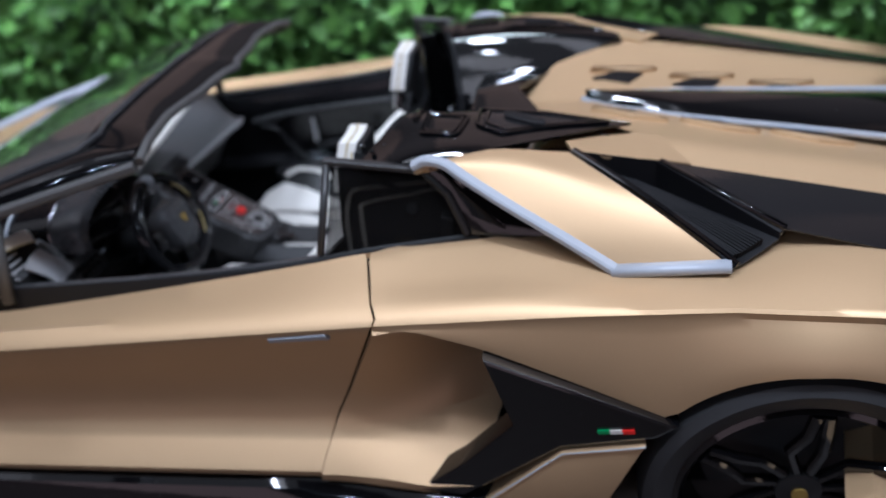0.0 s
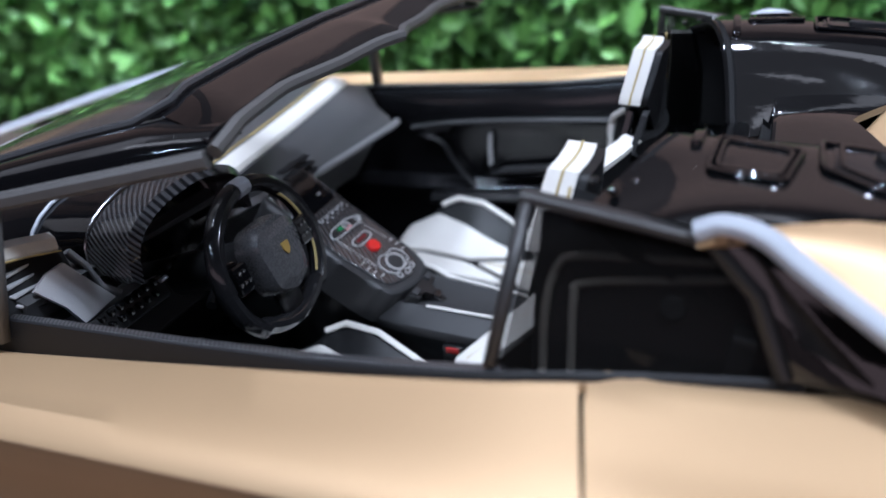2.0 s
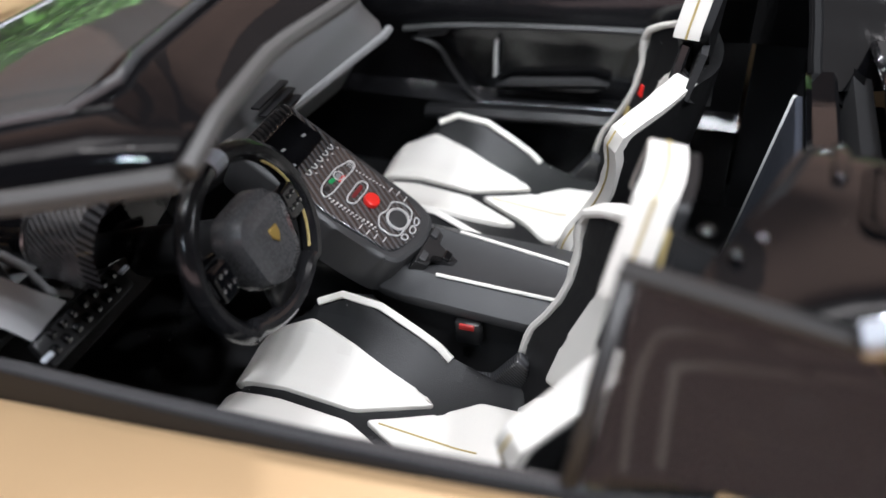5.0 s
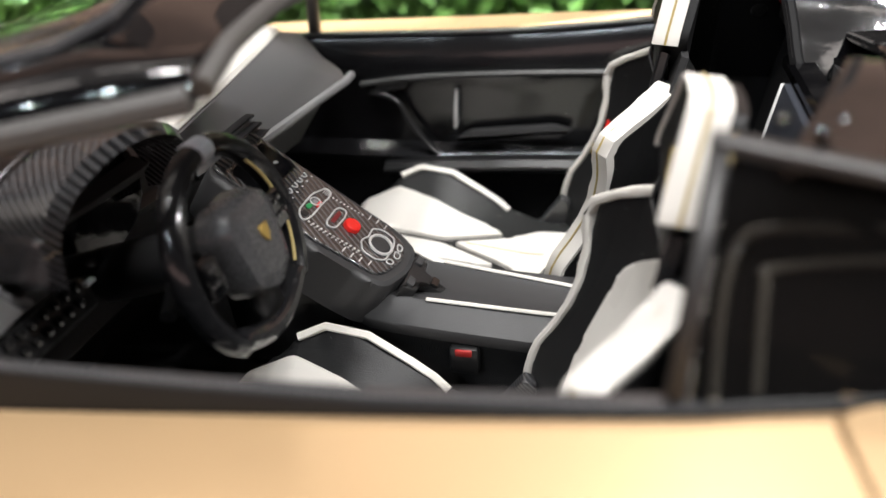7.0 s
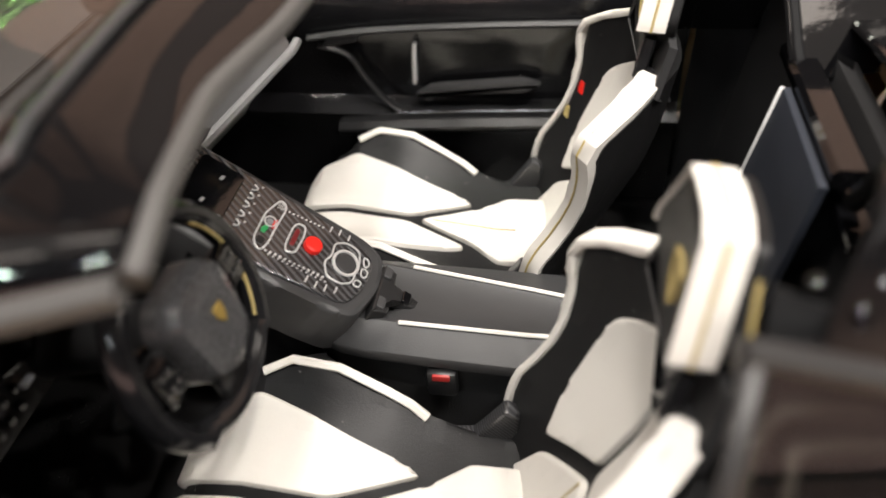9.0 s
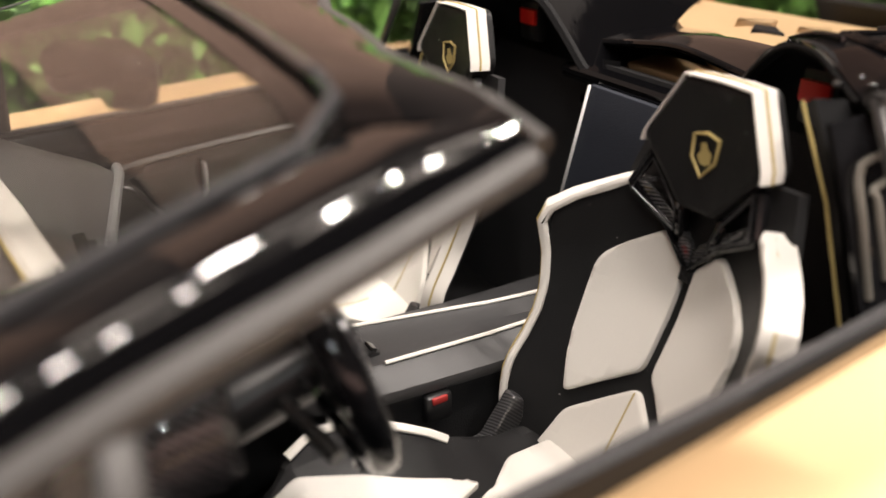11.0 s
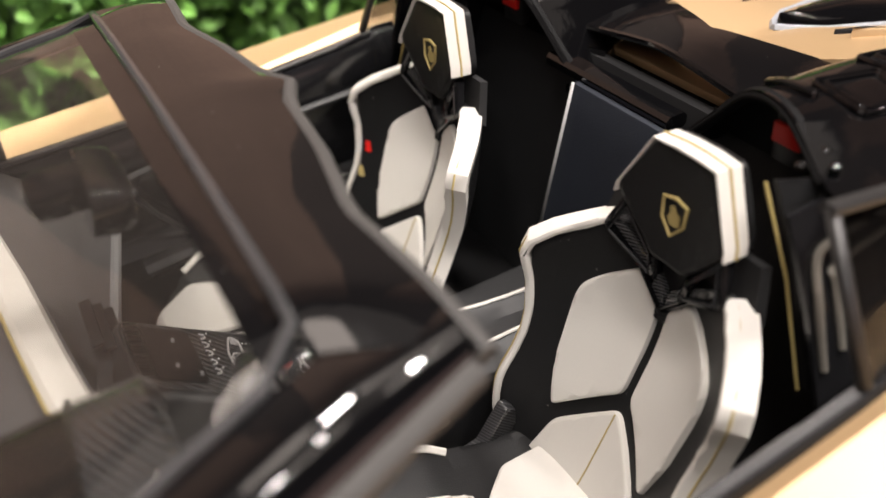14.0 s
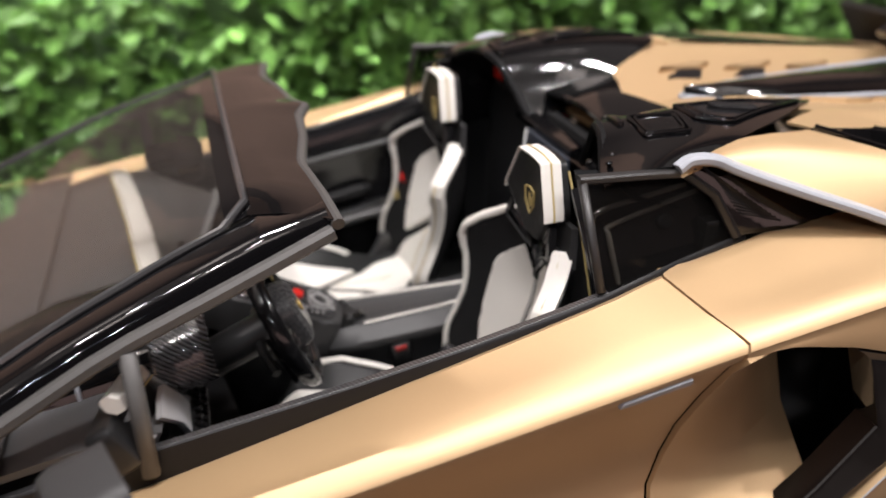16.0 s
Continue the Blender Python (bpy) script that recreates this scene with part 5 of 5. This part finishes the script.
    part("tunnel_nose", sweep([V(-0.5, 0, 0.5), V(-0.27, 0, 0.52)], rect(0.2, 0.3)), SATIN, car, "black console support")


console()


# ---- seats ----
def zc(x, u):
    h = interp(x, (-0.42, -0.30, -0.20, -0.02, 0.06), (0.03, 0.07, 0.095, 0.03, 0.02))
    base = interp(x, (-0.46, -0.42, -0.38, -0.30, -0.10, 0.06, 0.14), (0.36, 0.42, 0.452, 0.462, 0.436, 0.415, 0.42))
    return base + h * (abs(u) / 0.20) ** 2.4


def xs_back(u, z):
    c = interp(z, (0.36, 0.45, 0.587, 0.70, 0.76, 0.9, 1.1), (0.115, 0.175, 0.25, 0.305, 0.322, 0.345, 0.36))
    return c - 0.12 * (abs(u) / 0.23) ** 2.2 * interp(z, (0.36, 0.55, 1), (0.5, 1, 1))


def seat(y0, label):
    def back(u, z, w):
        p = V(xs_back(u, z) - 0.023, y0 + u, z - 0.009)
        du = V(xs_back(u + 1e-3, z) - 0.023, y0 + u + 1e-3, z - 0.009) - p
        dz = V(xs_back(u, z + 1e-3) - 0.023, y0 + u, z + 1e-3 - 0.009) - p
        return p - du.cross(dz).normalized() * w

    def cush(x, u, w):
        p = V(x - 0.03, y0 + u, zc(x, u) - 0.008)
        dx = V(x + 1e-3 - 0.03, y0 + u, zc(x + 1e-3, u) - 0.008) - p
        du = V(x - 0.03, y0 + u + 1e-3, zc(x, u + 1e-3) - 0.008) - p
        return p + dx.cross(du).normalized() * w

    half = [(0.06, 0.885), (0.126, 0.893), (0.228, 0.822), (0.222, 0.74), (0.208, 0.64), (0.215, 0.53), (0.205, 0.45), (0.17, 0.39), (0.12, 0.35)]
    outline = half + [(-u, z) for u, z in reversed(half)]
    shell = part("seat", slab(rounded(outline, 0.02), back, -0.042, 0.0, 0.008, 0.035), SOFT, car, label)
    # white side band wrapped round the back
    for s in (-1, 1):
        outer = [(s * u, z) for u, z in half[1:9]]
        pts = [Vector((a, b, 0)) for a, b in outer]
        pts = [pts[0]] + [p for p in spline(pts, 3)[1:]]
        ring = [(p.x + s * 0.006, p.y + (0.004 if i < 4 else 0)) for i, p in enumerate(pts)] + [(p.x - s * 0.005, p.y - (0.005 if i < 4 else 0)) for i, p in reversed(list(enumerate(pts)))]
        part("side_band", slab(ring, back, -0.040, 0.008, 0.006, 0.035), WHITE, shell, "white leather side band")
        line = [back(p.x + s * 0.0065, p.y + 0.001, -0.012) for p in pts[:-5]]
        part("stitching", tube(line, 0.0022, 6, up=(1, 0, 0)), STITCH, shell, "gold stitching")
        panel = [(0.010, 0.598), (0.126, 0.513), (0.150, 0.60), (0.160, 0.715), (0.154, 0.752), (0.122, 0.780), (0.058, 0.822), (0.010, 0.778)]
        part("back_panel", slab(rounded([(s * u, z) for u, z in panel], 0.016), back, -0.003, 0.012, 0.006, 0.035), WHITE, shell, "pale grey leather back panel")
    part("back_panel", slab(rounded([(0.0, 0.573), (0.112, 0.488), (0.135, 0.40), (0.12, 0.385), (-0.12, 0.385), (-0.135, 0.40), (-0.112, 0.488)], 0.016), back, -0.003, 0.012, 0.006, 0.035), WHITE, shell, "pale grey leather lumbar panel")
    part("stitching", tube([back(0, z, 0.0125) for z in np.linspace(0.40, 0.565, 7)], 0.0018, 5, up=(1, 0, 0)), STITCH, shell)
    # cushion
    h2 = [(-0.40, 0.14), (-0.33, 0.185), (-0.25, 0.213), (-0.09, 0.205), (-0.02, 0.19), (0.15, 0.17)]
    base = part("cushion", slab(rounded(h2 + [(x, -u) for x, u in reversed(h2)], 0.02), cush, -0.10, 0.0, 0.01, 0.035), SOFT, shell, "black leather seat cushion")
    for s in (-1, 1):
        part("cushion_panel", slab(rounded([(x, s * u) for x, u in ((-0.41, 0.013), (-0.155, 0.013), (-0.015, 0.078), (-0.05, 0.095), (-0.30, 0.168), (-0.38, 0.15), (-0.41, 0.12))], 0.014), cush, -0.003, 0.012, 0.006, 0.03), WHITE, shell, "white leather cushion panel")
        edge = [(-0.30, 0.196), (-0.25, 0.210), (-0.17, 0.208), (-0.09, 0.202), (-0.05, 0.196), (-0.02, 0.184)]
        part("cushion_edge", sweep([cush(x, s * u, 0.002) for x, u in edge], rect(0.018, 0.016, 0.4)), WHITE, shell, "white leather cushion edge")
        part("side_hinge", slab(rounded([(-0.10, -0.06), (0.05, -0.09), (0.085, 0.05), (0.065, 0.07), (-0.005, 0.005), (-0.095, 0.012)], 0.008), frame_of((0.035, y0 + s * 0.185, 0.41), (1, 0, 0.2), (0, 0, 1)), -0.014, 0.014, 0.006), MESH, shell, "ribbed black hinge cover")
    part("cushion_panel", slab(rounded([(-0.128, 0.0), (0.0, 0.062), (0.06, 0.115), (0.155, 0.11), (0.155, -0.11), (0.06, -0.115), (0.0, -0.062)], 0.014), cush, -0.003, 0.012, 0.006, 0.03), WHITE, shell, "white leather cushion centre panel")
    part("stitching", tube([cush(x, 0, 0.0125) for x in np.linspace(-0.10, 0.09, 6)], 0.0018, 5), STITCH, shell)
    part("seat_base", box((-0.12, y0, 0.31), (0.46, 0.34, 0.10), 0.02), SATIN, shell, "black seat base")
    # headrest on its carbon frame
    hf = frame_of((0.298, y0 - 0.009, 0.961), (0, 1, 0), (0.10, 0, 1))

    def head(u, v, w):
        return hf(u, v, -w - 0.016 * (u / 0.11) ** 2)

    hexa = [(0.061, 0.104), (0.113, 0.011), (0.111, -0.006), (0.036, -0.092), (-0.036, -0.092), (-0.111, -0.006), (-0.113, 0.011), (-0.061, 0.104)]
    rest = part("headrest", slab(rounded(hexa, 0.012), head, -0.05, 0.012, 0.01, 0.03), SOFT, shell, "black leather headrest with white edge and gold emblem")
    rim = [(0.117, -0.008), (0.114, 0.010), (0.063, 0.107), (0.02, 0.108), (-0.02, 0.108), (-0.063, 0.107), (-0.114, 0.010), (-0.117, -0.008)]
    inner = [(u * 0.972, v * 0.975 - 0.0005) for u, v in rim]
    part("headrest_edge", slab(rim + inner[::-1], head, -0.035, 0.013, 0.002), WHITE, shell, "white leather headrest edge")
    part("stitching", tube([head(u * 1.01, v * 1.01, -0.012) for u, v in rim], 0.0022, 6), STITCH, shell, "gold stitching")
    shield = [(-0.024, 0.026), (0.0, 0.032), (0.024, 0.026), (0.022, -0.008), (0.0, -0.034), (-0.022, -0.008)]
    part("emblem_line", tube([head(u, v, 0.014) for u, v in shield], 0.0030, 5, closed=True, up=(1, 0, 0)), STITCH, shell, "gold embroidered shield outline")
    part("emblem_mark", slab([(-0.013, -0.012), (-0.004, -0.016), (0.006, -0.015), (0.013, -0.004), (0.008, 0.004), (0.010, 0.015), (0.002, 0.018), (-0.004, 0.008), (-0.012, 0.004)], head, 0.010, 0.014), STITCH, shell, "gold embroidered mark")
    for s in (-1, 1):
        part("headrest_frame", slab(rounded([(s * u, z) for u, z in ((0.128, 0.890), (0.108, 0.893), (0.018, 0.826), (0.001, 0.806), (0.001, 0.774), (0.06, 0.826))], 0.006), back, -0.02, 0.014, 0.005, 0.03), FINEWEAVE, shell, "carbon weave frame under the headrest")
        hole = [head(s * 0.104, -0.020, -0.012), head(s * 0.038, -0.100, -0.012), back(s * 0.030, 0.818, 0.006), back(s * 0.132, 0.880, 0.006)]
        part("headrest_bracket", sweep([p for a_, b_ in zip(hole, hole[1:] + hole[:1]) for p in (a_.lerp(b_, 0.08), a_.lerp(b_, 0.5), a_.lerp(b_, 0.92))], rect(0.013, 0.020, 0.3), up=(1, 0, 0), closed=True), LINING, shell, "black bracket holding the headrest")
        mid = sum(hole, V(0, 0, 0)) / 4
        part("bracket_edge", tube([p.lerp(mid, 0.2) + V(-0.011, 0, 0) for p in hole], 0.0024, 6, closed=True, up=(1, 0, 0)), BEADING, shell, "polished bracket edge")
        part("frame_bar", sweep([back(s * 0.128, 0.888, 0.012), back(s * 0.06, 0.832, 0.016), back(s * 0.004, 0.778, 0.016)], rect(0.008, 0.008, 0.3), up=(1, 0, 0)), GLOSS, shell)
    part("strap_clip", slab(rounded([(-0.013, 0.752), (0.013, 0.752), (0.013, 0.776), (-0.013, 0.776)], 0.004), back, 0.0, 0.016, 0.004), SEAL, shell, "dark grey strap clip")
    for s in (-1, 1):
        part("frame_bar", sweep([back(s * 0.035, 0.805, 0.005), head(s * 0.045, -0.088, -0.008)], rect(0.016, 0.02, 0.3), up=(1, 0, 0)), GLOSS, shell)
    # sheet added so the see-through bracket openings read black
    part("opening_dark", slab([(0.15, 0.87), (0.03, 0.79), (-0.03, 0.79), (-0.15, 0.87), (-0.13, 0.95), (0.13, 0.95)], back, -0.05, -0.035), CARPET, shell, "dark sheet added behind the frame to blacken its openings")
    return shell


seat(-D, "white and black leather racing seat on the driver's side")
far = seat(D, "white and black leather racing seat beside the tunnel")
for k, (m, lab) in enumerate(((RED, "red stitched mark"), (STITCH, "gold stitched mark"))):
    part("side_mark", slab([(-0.009, -0.014), (0.002, -0.012), (0.008, 0.013), (0.0, 0.010)], lambda u, v, w, k=k: V(xs_back(0.195 + u, 0.685 - 0.06 * k + v) - w - 0.024, D + 0.195 + u, 0.676 - 0.06 * k + v), 0.0, 0.0025), m, far, lab)
